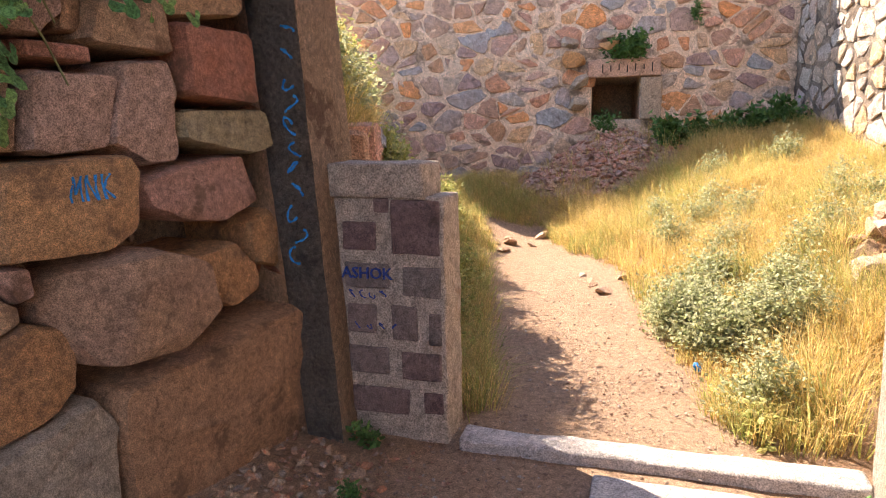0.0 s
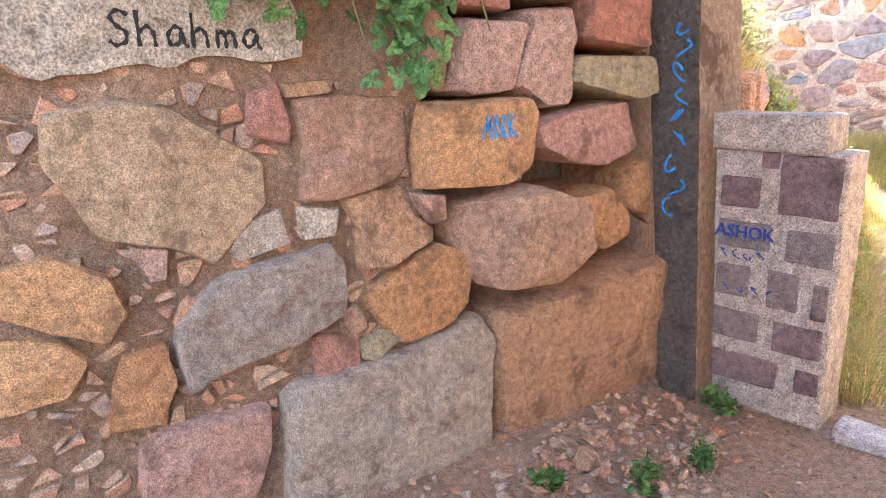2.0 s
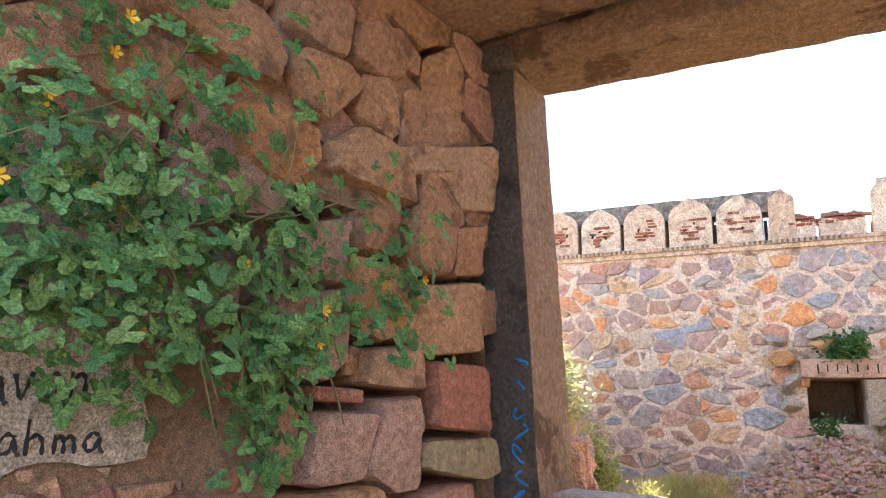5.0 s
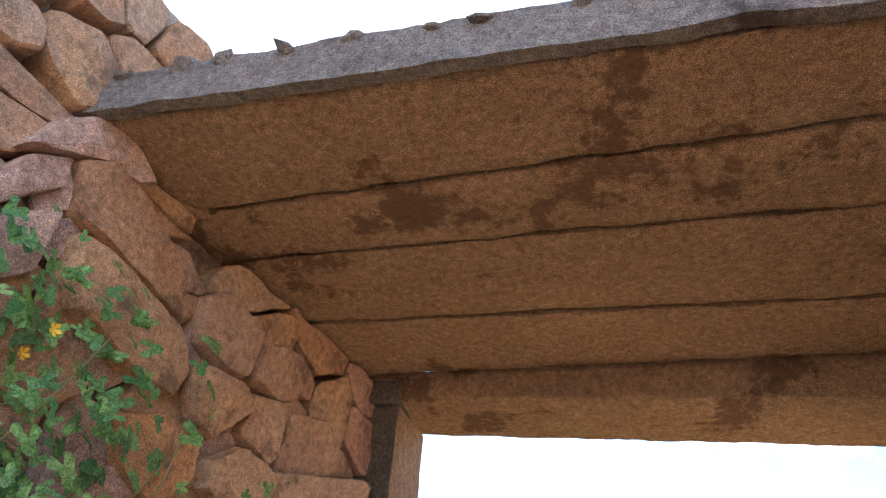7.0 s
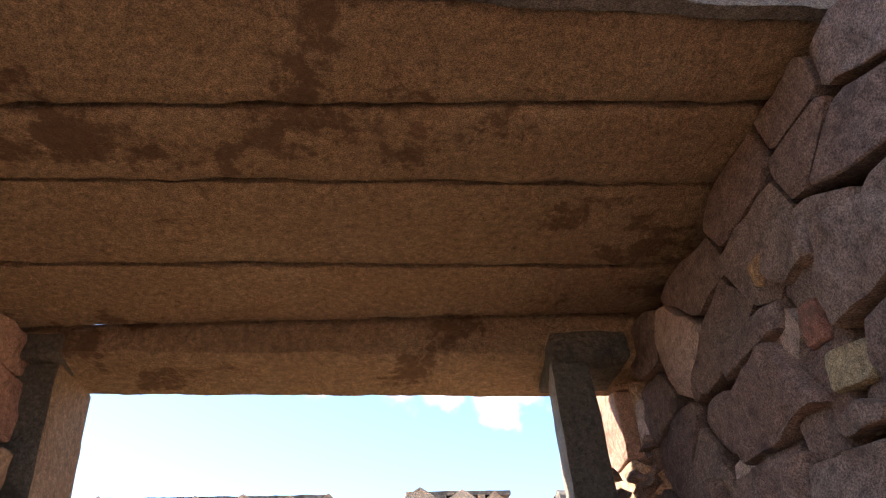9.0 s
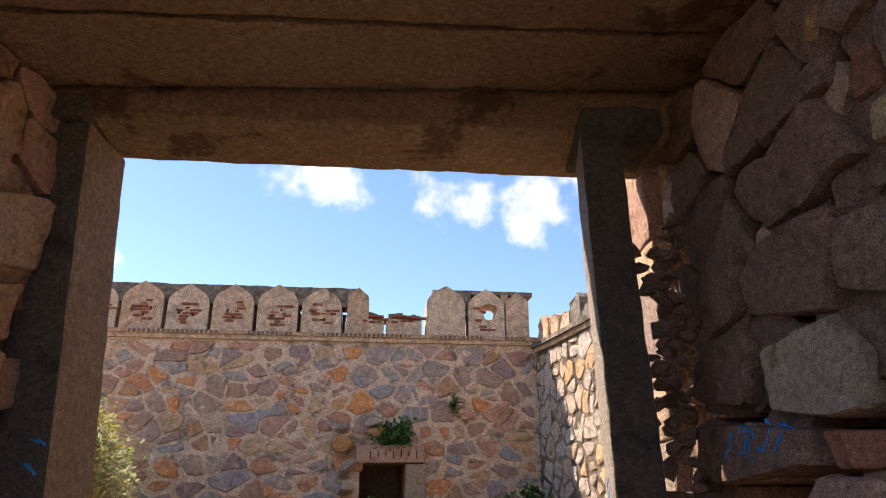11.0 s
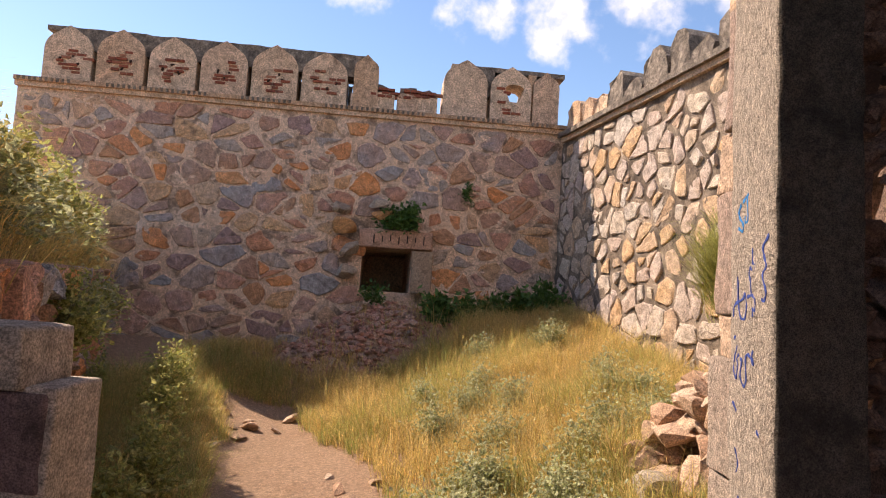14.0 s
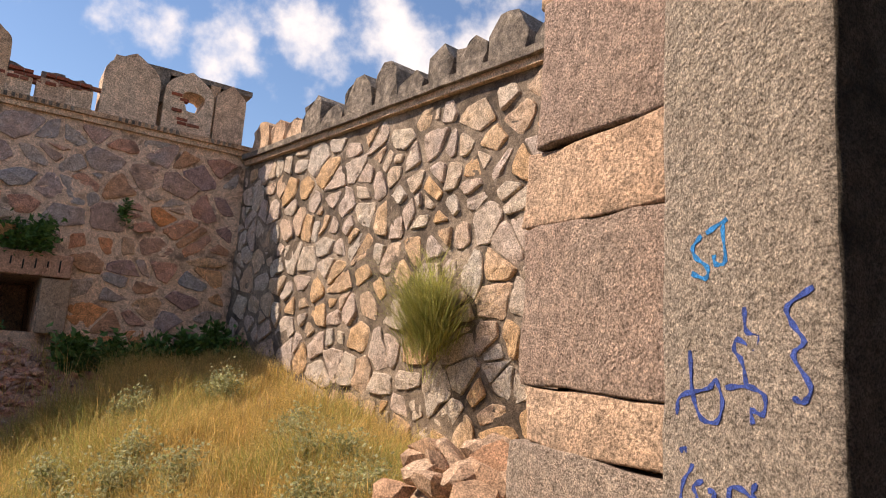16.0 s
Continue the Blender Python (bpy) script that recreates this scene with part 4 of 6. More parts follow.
# upper courses
up = cells(lu(-0.5), 2.40, llen - 0.02, 3.46, 0.29, 1.2, 12, 0.40, 0.3)
stones(wall_left, ltw, up, M_BLOCK, 0.018, 0.3, 0.012, wobble=0.02, tilt=0.06, rounds=1, pick=lambda c: (M_BLOCK, M_BLOCK, M_DRESSED, M_PINK)[int(c[0] * 7 + c[1] * 5) % 4])
stones(wall_left, ltw, cells(lu(-0.5), 3.46, lu(1.15), 4.28, 0.25, 1.25, 14), M_BLOCK, 0.016, 0.2, 0.05, wobble=0.02, tilt=0.1)
# chips and small stones that pack the joints
chips = cells(lu(-0.6), 0.30, lu(1.27), 1.52, 0.062, 1.25, 21, 0.46, 0.5)
cv, cf = [], []
for k, cell in enumerate(chips):
    if rng.random() < 0.6:
        v, f = stone_mesh(densify(inset(cell, rng.uniform(0.004, 0.03)), 0.03), 0.05, rng.uniform(0.002, 0.016), lambda a, b, c: ltw(a, b, c - 0.004), k, 0.006, rings=1)
        o = len(cv)
        cv += v
        cf += [tuple(i + o for i in q) for q in f]
M_CHIP = mat("packing_stone", [(0.52, 0.33, 0.21), (0.50, 0.22, 0.13), (0.56, 0.40, 0.27), (0.38, 0.29, 0.24), (0.54, 0.32, 0.19)], island=True, grain=35, mottle=8)
tagged(raw("packing_stones", cv, cf, M_CHIP, wall_left, smooth=True), kind="stuff")
cv, cf = [], []
for k in range(110):
    y, z = rng.uniform(1.3, 2.6), rng.uniform(0.65, 3.4)
    v, f = rock_verts(ltw(lu(y), z, -0.10 + rng.uniform(-0.08, 0.03)), (0.05, rng.uniform(0.03, 0.09), rng.uniform(0.02, 0.05)), k, 1)
    o = len(cv)
    cv += v
    cf += [tuple(i + o for i in q) for q in f]
tagged(raw("packing_stones", cv, cf, M_CHIP, wall_left), kind="stuff")

PW0, PW1 = (1.65, 2.62), (1.75, -1.2)
plen, ptw = wall_frame(PW0, PW1)
wall_right = empty("wall_right", "dark dry-laid passage wall of large hewn blocks", "wall", "structure")
O0, O1, OZ0, OZ1 = 0.50, 0.99, 1.02, 1.73
slab("wall_body", ptw, 0, -0.2, O0, 4.2, -1.6, -0.26, M_EARTHMORTAR, wall_right, step=0.15, amp=0.03)
slab("wall_body", ptw, O1, -0.2, plen, 4.2, -1.6, -0.26, M_EARTHMORTAR, wall_right, step=0.15, amp=0.03)
slab("wall_body", ptw, O0, OZ1 + 0.02, O1, 4.2, -1.6, -0.26, M_EARTHMORTAR, wall_right, step=0.15, amp=0.03)
slab("wall_body", ptw, O0, -0.2, O1, OZ0, -1.6, -0.26, M_EARTHMORTAR, wall_right, step=0.15, amp=0.03)
slab("hole_back", ptw, O0 - 0.2, OZ0 - 0.2, O1 + 0.2, OZ1 + 0.2, -1.9, -1.62, M_EARTHMORTAR, wall_right, step=0.3, amp=0.02)
pw = cells(0, 0.0, plen, 3.46, 0.30, 1.35, 33, 0.40, 0.25)
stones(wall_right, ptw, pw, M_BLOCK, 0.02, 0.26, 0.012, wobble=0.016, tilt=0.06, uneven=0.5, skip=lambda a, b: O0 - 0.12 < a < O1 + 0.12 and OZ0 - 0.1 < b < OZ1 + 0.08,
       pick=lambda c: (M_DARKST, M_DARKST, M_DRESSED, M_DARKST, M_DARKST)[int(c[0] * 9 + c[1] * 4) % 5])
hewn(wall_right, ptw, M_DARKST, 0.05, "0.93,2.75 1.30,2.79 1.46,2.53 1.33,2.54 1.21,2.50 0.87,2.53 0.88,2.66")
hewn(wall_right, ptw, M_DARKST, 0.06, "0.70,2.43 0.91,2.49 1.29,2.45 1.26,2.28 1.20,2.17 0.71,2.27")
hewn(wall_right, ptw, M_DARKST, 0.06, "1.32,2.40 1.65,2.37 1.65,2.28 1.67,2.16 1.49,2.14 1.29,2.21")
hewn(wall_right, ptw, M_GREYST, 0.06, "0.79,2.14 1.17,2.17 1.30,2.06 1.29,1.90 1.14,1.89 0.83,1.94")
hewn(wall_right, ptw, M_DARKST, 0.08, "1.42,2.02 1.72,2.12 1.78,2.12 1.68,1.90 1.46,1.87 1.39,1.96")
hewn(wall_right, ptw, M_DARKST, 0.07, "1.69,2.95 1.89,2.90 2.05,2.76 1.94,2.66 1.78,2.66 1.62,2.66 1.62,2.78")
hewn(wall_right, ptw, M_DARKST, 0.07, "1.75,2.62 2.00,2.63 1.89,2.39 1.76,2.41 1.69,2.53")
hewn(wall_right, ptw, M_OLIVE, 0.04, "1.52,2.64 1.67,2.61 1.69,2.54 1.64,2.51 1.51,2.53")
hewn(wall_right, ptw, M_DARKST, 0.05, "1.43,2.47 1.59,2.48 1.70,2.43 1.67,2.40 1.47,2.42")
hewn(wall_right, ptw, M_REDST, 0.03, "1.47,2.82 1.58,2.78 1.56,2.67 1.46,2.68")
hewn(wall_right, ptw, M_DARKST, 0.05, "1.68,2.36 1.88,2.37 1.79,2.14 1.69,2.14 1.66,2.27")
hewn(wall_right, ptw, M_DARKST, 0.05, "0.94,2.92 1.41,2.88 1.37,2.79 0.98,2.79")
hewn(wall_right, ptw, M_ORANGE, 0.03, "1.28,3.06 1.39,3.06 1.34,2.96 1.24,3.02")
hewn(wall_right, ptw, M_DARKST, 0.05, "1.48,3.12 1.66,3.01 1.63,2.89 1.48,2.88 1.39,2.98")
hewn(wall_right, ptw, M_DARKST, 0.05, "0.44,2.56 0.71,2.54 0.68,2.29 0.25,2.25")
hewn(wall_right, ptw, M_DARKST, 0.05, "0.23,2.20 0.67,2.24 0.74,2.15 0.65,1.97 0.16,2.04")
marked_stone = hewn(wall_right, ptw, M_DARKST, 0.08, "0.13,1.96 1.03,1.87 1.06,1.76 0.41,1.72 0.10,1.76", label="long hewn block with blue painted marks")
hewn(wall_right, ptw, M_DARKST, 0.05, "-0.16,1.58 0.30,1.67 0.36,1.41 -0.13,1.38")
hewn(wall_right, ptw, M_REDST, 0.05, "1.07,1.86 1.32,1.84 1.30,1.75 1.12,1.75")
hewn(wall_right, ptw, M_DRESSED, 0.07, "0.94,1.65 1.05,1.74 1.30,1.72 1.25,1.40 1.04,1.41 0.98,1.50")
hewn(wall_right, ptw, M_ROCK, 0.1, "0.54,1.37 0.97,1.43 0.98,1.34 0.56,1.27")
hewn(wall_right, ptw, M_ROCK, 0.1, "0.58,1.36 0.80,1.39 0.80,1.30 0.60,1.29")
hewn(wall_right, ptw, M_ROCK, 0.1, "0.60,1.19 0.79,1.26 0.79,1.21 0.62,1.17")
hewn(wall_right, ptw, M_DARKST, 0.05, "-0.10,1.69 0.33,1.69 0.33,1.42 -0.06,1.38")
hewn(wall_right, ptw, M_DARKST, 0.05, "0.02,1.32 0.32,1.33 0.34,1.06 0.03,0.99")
cv, cf = [], []
for k in range(150):
    v, f = rock_verts((rng.uniform(1.46, 1.68), rng.uniform(2.46, 2.60), 0.15 + k * 0.0182), (rng.uniform(0.05, 0.09), rng.uniform(0.05, 0.08), rng.uniform(0.025, 0.05)), 300 + k, 1)
    o = len(cv)
    cv += v
    cf += [tuple(i + o for i in q) for q in f]
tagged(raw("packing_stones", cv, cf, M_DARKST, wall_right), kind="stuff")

# outer jamb beyond the granite pillar, large coursed blocks
jamb = empty("gate_jamb", "outer gate jamb of coursed pink and tan sandstone blocks", "wall", "structure")
part("jamb_core", rough_box(1.66, 2.66, -0.2, 3.9, 3.40, 4.7, 0.5, 0.01, 0.0), M_LIME, jamb)
z = -0.1
for i, (h, m) in enumerate(((0.55, M_PLASTER), (0.42, M_JAMB), (0.42, M_JAMB), (0.16, M_ROCK), (0.46, M_JAMB), (0.24, M_ROCK), (0.48, M_JAMB), (0.22, M_LIME), (0.36, M_PINK), (0.25, M_ROCK), (0.5, M_JAMB), (0.5, M_JAMB))):
    part("stone", rough_box(1.58 + 0.008 * (i % 2), 2.68, z, 1.95, 3.46 + 0.03 * (i % 3), z + h - 0.004, 0.07, 0.014, 0.010, seed=i * 3.0), m, jamb)
    z += h

# back of the forecourt, behind the walk
wall_back = empty("wall_back", "plain rubble stone enclosure wall", "wall", "structure")
slab("wall_body", wall_frame((6, -8), (-6, -8))[1], 0, -0.2, 12, 2.6, -0.6, 0, M_FARMORTAR, wall_back, step=1, amp=0.03)

part("jamb_core", rough_box(-4.2, 2.50, -0.2, -1.40, 3.25, 4.0, 0.3, 0.03, 0.0), M_EARTHMORTAR, jamb)
# Unseen wall, added to set how much sun and sky reach the passage.
wall_unseen = empty("unseen_light_wall", "low rubble wall added out of view to shape the light", "wall", "structure")
slab("wall_body", wall_frame((-2.4, -8.2), (-1.85, -1.5))[1], 0, -0.2, 6.7, 0.9, -0.9, 0, M_FARMORTAR, wall_unseen, step=0.5, amp=0.05)

# ---- gate: pillars, lintel, roof slabs ----
gate = empty("gate", "ruined granite post-and-lintel gateway with slab roof", "gate", "structure")


def pillar(x0, y0, x1, y1, z1, material, flare, name, seed, lean=0.0, skew=0.0):
    bm = rough_box(x0, y0, -0.15, x1, y1, z1, 0.055, 0.006, 0.018, f=9, seed=seed)
    for v in bm.verts:
        t = max(0.0, 1 - v.co.z / 3.2)
        cx = (x0 + x1) / 2
        v.co.x += (v.co.x - cx) * flare * t + lean * t + skew * (v.co.y - (y0 + y1) / 2)
    bm.normal_update()
    # Light by facing put into colour: x faces lit, the rest stained and shaded.
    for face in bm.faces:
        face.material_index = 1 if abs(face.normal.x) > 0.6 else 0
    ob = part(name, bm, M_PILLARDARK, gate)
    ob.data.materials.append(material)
    return ob


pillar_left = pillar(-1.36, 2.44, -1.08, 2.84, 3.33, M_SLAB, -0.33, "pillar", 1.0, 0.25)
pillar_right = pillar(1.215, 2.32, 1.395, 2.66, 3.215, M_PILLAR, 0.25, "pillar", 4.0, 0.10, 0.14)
pillar_left["label"], pillar_right["label"] = "stained granite pillar, shade in its front colour, with blue paint", "chiselled granite pillar with blue painted script"


def beam(profile, x0, x1, shift0, shift1, name, material, parent, label="", step=0.08, amp=0.01, seed=0.0):
    """A beam with the given profile (y, z) swept along x; its ends may lie at different y."""
    n, prof = max(2, int((x1 - x0) / step)), densify(profile, step)
    m = len(prof)
    vs, fs = [], []
    for i in range(n + 1):
        x, t = x0 + (x1 - x0) * i / n, i / n
        for y, z in prof:
            p = Vector((x, y + shift0 + (shift1 - shift0) * t, z))
            d = Vector((0, noise.noise(p * 4 + Vector((seed, 0, 0))), noise.noise(p * 4 + Vector((0, seed, 9))))) * amp
            d += Vector((0, noise.noise(p * 15 + Vector((seed, 3, 0))), noise.noise(p * 15 + Vector((0, seed, 5))))) * amp * 0.5
            vs.append(tuple(p + d))
    for i in range(n):
        for k in range(m):
            a, b = i * m + k, i * m + (k + 1) % m
            fs.append((a, b, b + m, a + m))
    fs += [tuple(range(m))[::-1], tuple(range(n * m, n * m + m))]
    return raw(name, vs, fs, material, parent, label, smooth=False)


lintel = beam([(2.42, 3.335), (2.45, 3.315), (2.80, 3.28), (2.80, 3.52), (2.42, 3.52)], -1.5, 1.75, 0.0, 0.0, "lintel", M_SLAB, gate, "hewn stone lintel", step=0.05, amp=0.010)
for v in lintel.data.vertices:
    if v.co.z < 3.40:
        v.co.z -= 0.037 * v.co.x
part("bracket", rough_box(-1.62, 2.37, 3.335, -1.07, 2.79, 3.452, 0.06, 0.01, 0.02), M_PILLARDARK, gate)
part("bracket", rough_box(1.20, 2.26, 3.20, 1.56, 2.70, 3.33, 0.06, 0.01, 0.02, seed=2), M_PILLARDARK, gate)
edges = ((0.448, 0.642), (0.97, 0.985), (1.29, 1.39), (1.815, 1.95), (2.37, 2.38))
ceiling = empty("ceiling", "ceiling of long hewn brown stone slabs with soot stains", "ceiling", "structure")
cvs, cfs = [], []
for i in range(4):
    (a0, a1), (b0, b1) = edges[i], edges[i + 1]
    zb = 3.47 + (0.004, 0.0, 0.006, 0.0)[i]
    n, m = 90, 12
    for t in range(n + 1):
        x = -1.75 + 3.7 * t / n
        f = (x + 1.5) / 3.0
        ya, yb = a0 + (a1 - a0) * f + 0.014, b0 + (b1 - b0) * f - 0.014
        wob_a, wob_b = 0.012 * noise.noise(Vector((x * 6, i, 0))) + 0.006 * noise.noise(Vector((x * 25, i, 0))), 0.012 * noise.noise(Vector((x * 6, i + 1, 7)))
        o = len(cvs)
        for k in range(m):
            y = ya + wob_a + (yb + wob_b - ya - wob_a) * k / (m - 1)
            lift = 0.008 if k in (0, m - 1) else 0.0
            cvs.append((x, y, zb + lift + 0.010 * noise.noise(Vector((x * 5, y * 5, i))) + 0.008 * noise.noise(Vector((x * 16, y * 16, i)))))
        cvs += [(x, yb + wob_b, zb + 0.22), (x, ya + wob_a, zb + 0.22)]
        if t:
            q = m + 2
            for k in range(q):
                a, b = o - q + k, o - q + (k + 1) % q
                cfs.append((b, a, a + q, b + q))
raw("ceiling_slabs", cvs, cfs, M_SLAB, ceiling, smooth=False)
beam([(-0.05, 3.462), (0.0, 3.468), (0.0, 3.64), (-0.05, 3.66)], -2.4, 2.5, 0.392, 0.709, "front_beam", M_FRONTBEAM, gate, "long weathered grey beam face", step=0.04, amp=0.012, seed=5)
# Unseen box added over the slabs to stop daylight coming through the ceiling.
roof = part("roof_fill", rough_box(-2.4, 0.95, 3.66, 2.6, 2.72, 4.05, 0.25, 0.06, 0.05, f=2), M_EARTH, gate, "unseen earth-coloured block over the slabs, added to keep light out")


def heap(name, n, centre, spread, size, parent, material, seed, ground_z=None, label=""):
    r = random.Random(seed)
    vs, fs = [], []
    for k in range(n):
        x, y = centre[0] + r.gauss(0, spread[0]), centre[1] + r.gauss(0, spread[1])
        s = r.uniform(*size)
        z = ground_z if ground_z is not None else height(x, y) + 0.01
        v, f = rock_verts((x, y, z + r.uniform(-0.2, 0.4) * s), (s * r.uniform(0.8, 1.4), s * r.uniform(0.8, 1.3), s * r.uniform(0.5, 0.8)), seed * 100 + k, 1)
        o = len(vs)
        vs += v
        fs += [tuple(i + o for i in q) for q in f]
    return tagged(raw(name, vs, fs, material, parent, label), kind="stuff")


# knobs of broken stone on the beam's top
for k in range(16):
    x = -1.6 + k * 0.22 + rng.uniform(-0.05, 0.05)
    v, f = rock_verts((x, 0.50 + 0.0647 * x, 3.642), (rng.uniform(0.04, 0.09), 0.05, rng.uniform(0.022, 0.036)), 500 + k, 1)
    raw("broken_edge", v, f, M_FRONTBEAM, gate)
# masonry stubs over the gate
for nm, ax, bx, z1, sd in (("upper_masonry", -3.4, -0.95, 4.75, 41), ("upper_masonry", 0.95, 3.6, 4.9, 43)):
    hl, htw = wall_frame((ax, 1.25), (bx, 1.3))
    stub = empty(nm, "broken rubble masonry above the gate roof", "wall", "structure")
    slab("wall_body", htw, 0, 3.66, hl, z1 - 0.35, -0.8, -0.06, M_EARTHMORTAR, stub, step=0.15, amp=0.06)
    stones(stub, htw, [c for c in cells(0, 3.68, hl, z1, 0.24, 1.3, sd) if sum(p[1] for p in c) / len(c) < z1 - 0.28 + 0.3 * noise.noise(Vector((c[0][0] * 1.5, sd, 0)))], M_BLOCK, 0.012, 0.15, 0.03, tilt=0.1)


# ---- stones of the court walls ----
def in_niche(a, b):
    return 4.86 < a < 6.08 and 1.2 < b < 2.38


stones(wall_far, ftw, cells(0.05, 0.1, flen - 0.05, 3.97, 0.30, 1.4, 2, 0.46, 0.4), M_FAR, 0.042, 0.05, 0.020, skip=in_niche, wobble=0.016, uneven=0.95, rounds=2, limit=300)
stones(wall_side, rtw, cells(0.05, 0.3, rlen, 3.84, 0.30, 1.05, 3, 0.47, 0.3), M_SUNNY, 0.036, 0.06, 0.020, uneven=0.8, wobble=0.016, rounds=2, limit=300, tilt=0.05)
stones(bank, btw, cells(0.0, 0.0, blen, 1.5, 0.25, 1.2, 4), M_FAR, 0.03, 0.1, 0.14, wobble=0.03, limit=150, tilt=0.2)

# ---- low blocking wall at the gate ----
low = empty("low_wall", "low cement-pointed stub wall of small purple stone blocks", "wall", at=(-0.03, 0, 0))
part("core", rough_box(-1.05, 2.60, -0.1, -0.39, 2.84, 1.15, 0.06, 0.008, 0.012), M_CEMENT, low)
part("cap", rough_box(-1.0, 2.57, 1.145, -0.475, 2.83, 1.30, 0.05, 0.008, 0.015, seed=3), M_CEMENT, low, "pale cement cap with dark streaks")


def lw_block(a, b, c, d):
    x0, x1 = -0.879 + (a - 608) / 355, -0.879 + (c - 608) / 355
    z1, z0 = 0.734 - (b - 500) / 372, 0.734 - (d - 500) / 372
    part("stone", rough_box(x0, 2.588, z0, min(x1, -0.41), 2.66, z1, 0.06, 0.006, 0.012, seed=a * 0.1 + b), M_LWBLOCK, low)


lw_block(607, 388, 666, 436), lw_block(693, 350, 784, 442), lw_block(608, 458, 686, 502), lw_block(710, 462, 784, 514)
lw_block(610, 530, 662, 582), lw_block(688, 530, 734, 592), lw_block(752, 540, 784, 598), lw_block(608, 606, 682, 656)
lw_block(704, 612, 784, 662), lw_block(610, 680, 716, 728), lw_block(740, 682, 784, 720), lw_block(664, 345, 690, 372)

# ---- threshold kerb and paving slab ----
kerb = tagged(part("threshold_kerb", rough_box(-0.36, 2.56, -0.06, 1.30, 2.72, 0.055, 0.06, 0.012, 0.02), M_KERB), "worn limewashed stone threshold kerb", "kerb")
tagged(part("paving_slab", rough_box(0.25, 2.14, -0.08, 1.25, 2.44, 0.035, 0.06, 0.01, 0.02, seed=6), M_KERB), "worn pale stone slab sunk in the earth", "slab")

# ---- fallen stones ----
for k in range(72):
    r = random.Random(900 + k)
    layer = k // 26
    x, y = 2.2 + r.uniform(-0.42, 0.5) * (1 - 0.25 * layer), 4.75 + r.uniform(-0.55, 0.5) * (1 - 0.25 * layer)
    s = r.uniform(0.08, 0.16)
    v, f = rock_verts((x, y, height(x, y) + s * 0.4 + layer * 0.17), (s * 1.35, s, s * 0.8), 900 + k, 2)
    tagged(raw("fallen_stone", v, f, M_ROCK), "angular pale sandstone block on a heap", "stone", "fallen stone heap")
v, f = rock_verts((1.72, 4.55, height(1.72, 4.55) + 0.1), (0.19, 0.16, 0.15), 77, 2)
tagged(raw("fallen_stone", v, f, M_PLASTER), "whitish angular boulder beside the stone heap", "stone", "fallen stone heap")
rubble = heap("rubble_heap", 900, (-0.4, 10.0), (0.55, 0.42), (0.035, 0.095), None, M_RUBBLE, 5)
tagged(rubble, "spill of broken reddish stone chips below the niche", "rubble")
for k in range(16):
    r = random.Random(700 + k)
    x, y = (-1.35 + r.gauss(0, 0.28), 7.6 + r.gauss(0, 0.45)) if k < 11 else (r.uniform(-0.5, 0.6), r.uniform(5.2, 6.8))
    s = r.uniform(0.05, 0.11)
    v, f = rock_verts((x, y, height(x, y) + s * 0.15), (s * 1.4, s, s * 0.5), 700 + k, 2)
    tagged(raw("path_stone", v, f, M_ROCK), "pale flat stone lying on the earth path", "stone", "stones on the path")
for k in range(9):
    r = random.Random(740 + k)
    x, y = (-0.95, 1.66) if k == 0 else (r.uniform(-1.2, -0.6), r.uniform(1.0, 2.3))
    s = 0.055 if k == 0 else r.uniform(0.02, 0.04)
    v, f = rock_verts((x, y, height(x, y) + s * 0.3), (s * 1.3, s, s * 0.7), 740 + k, 2)
    tagged(raw("floor_stone", v, f, M_BLOCK), "small brown stone lying on the earth floor", "stone", "stones on the passage floor")
v, f = rock_verts((0.72, 3.8, height(0.72, 3.8) + 0.03), (0.045, 0.035, 0.03), 811, 2)
tagged(raw("litter_scrap", v, f, M_BLUE), "crumpled blue plastic scrap lying in the grass", "litter")
heap("pebbles", 1500, (-0.5, 1.7), (0.7, 0.8), (0.004, 0.013), ground, M_PEBBLE, 8)
heap("clods", 320, (-0.92, 1.8), (0.2, 0.45), (0.012, 0.034), ground, M_CHIP, 10)
heap("clods", 120, (-0.75, 2.2), (0.2, 0.2), (0.006, 0.018), ground, M_RUBBLE, 11)
heap("pebbles", 900, (0.3, 3.6), (0.7, 1.0), (0.004, 0.014), ground, M_PEBBLE, 9)
for k, (x, z, s) in enumerate(((-0.85, 2.35, 0.2), (-0.80, 2.02, 0.17), (-0.95, 2.6, 0.16), (-0.35, 2.55, 0.15), (-0.82, 1.7, 0.16), (-0.42, 2.72, 0.14))):
    v, f = rock_verts((x, 10.72 + 0.08 * x, z), (s * 1.2, 0.2, s * 0.8), 60 + k, 2)
    raw("slipped_stone", v, f, M_ORANGE if k % 3 == 0 else M_GREYST, wall_far)


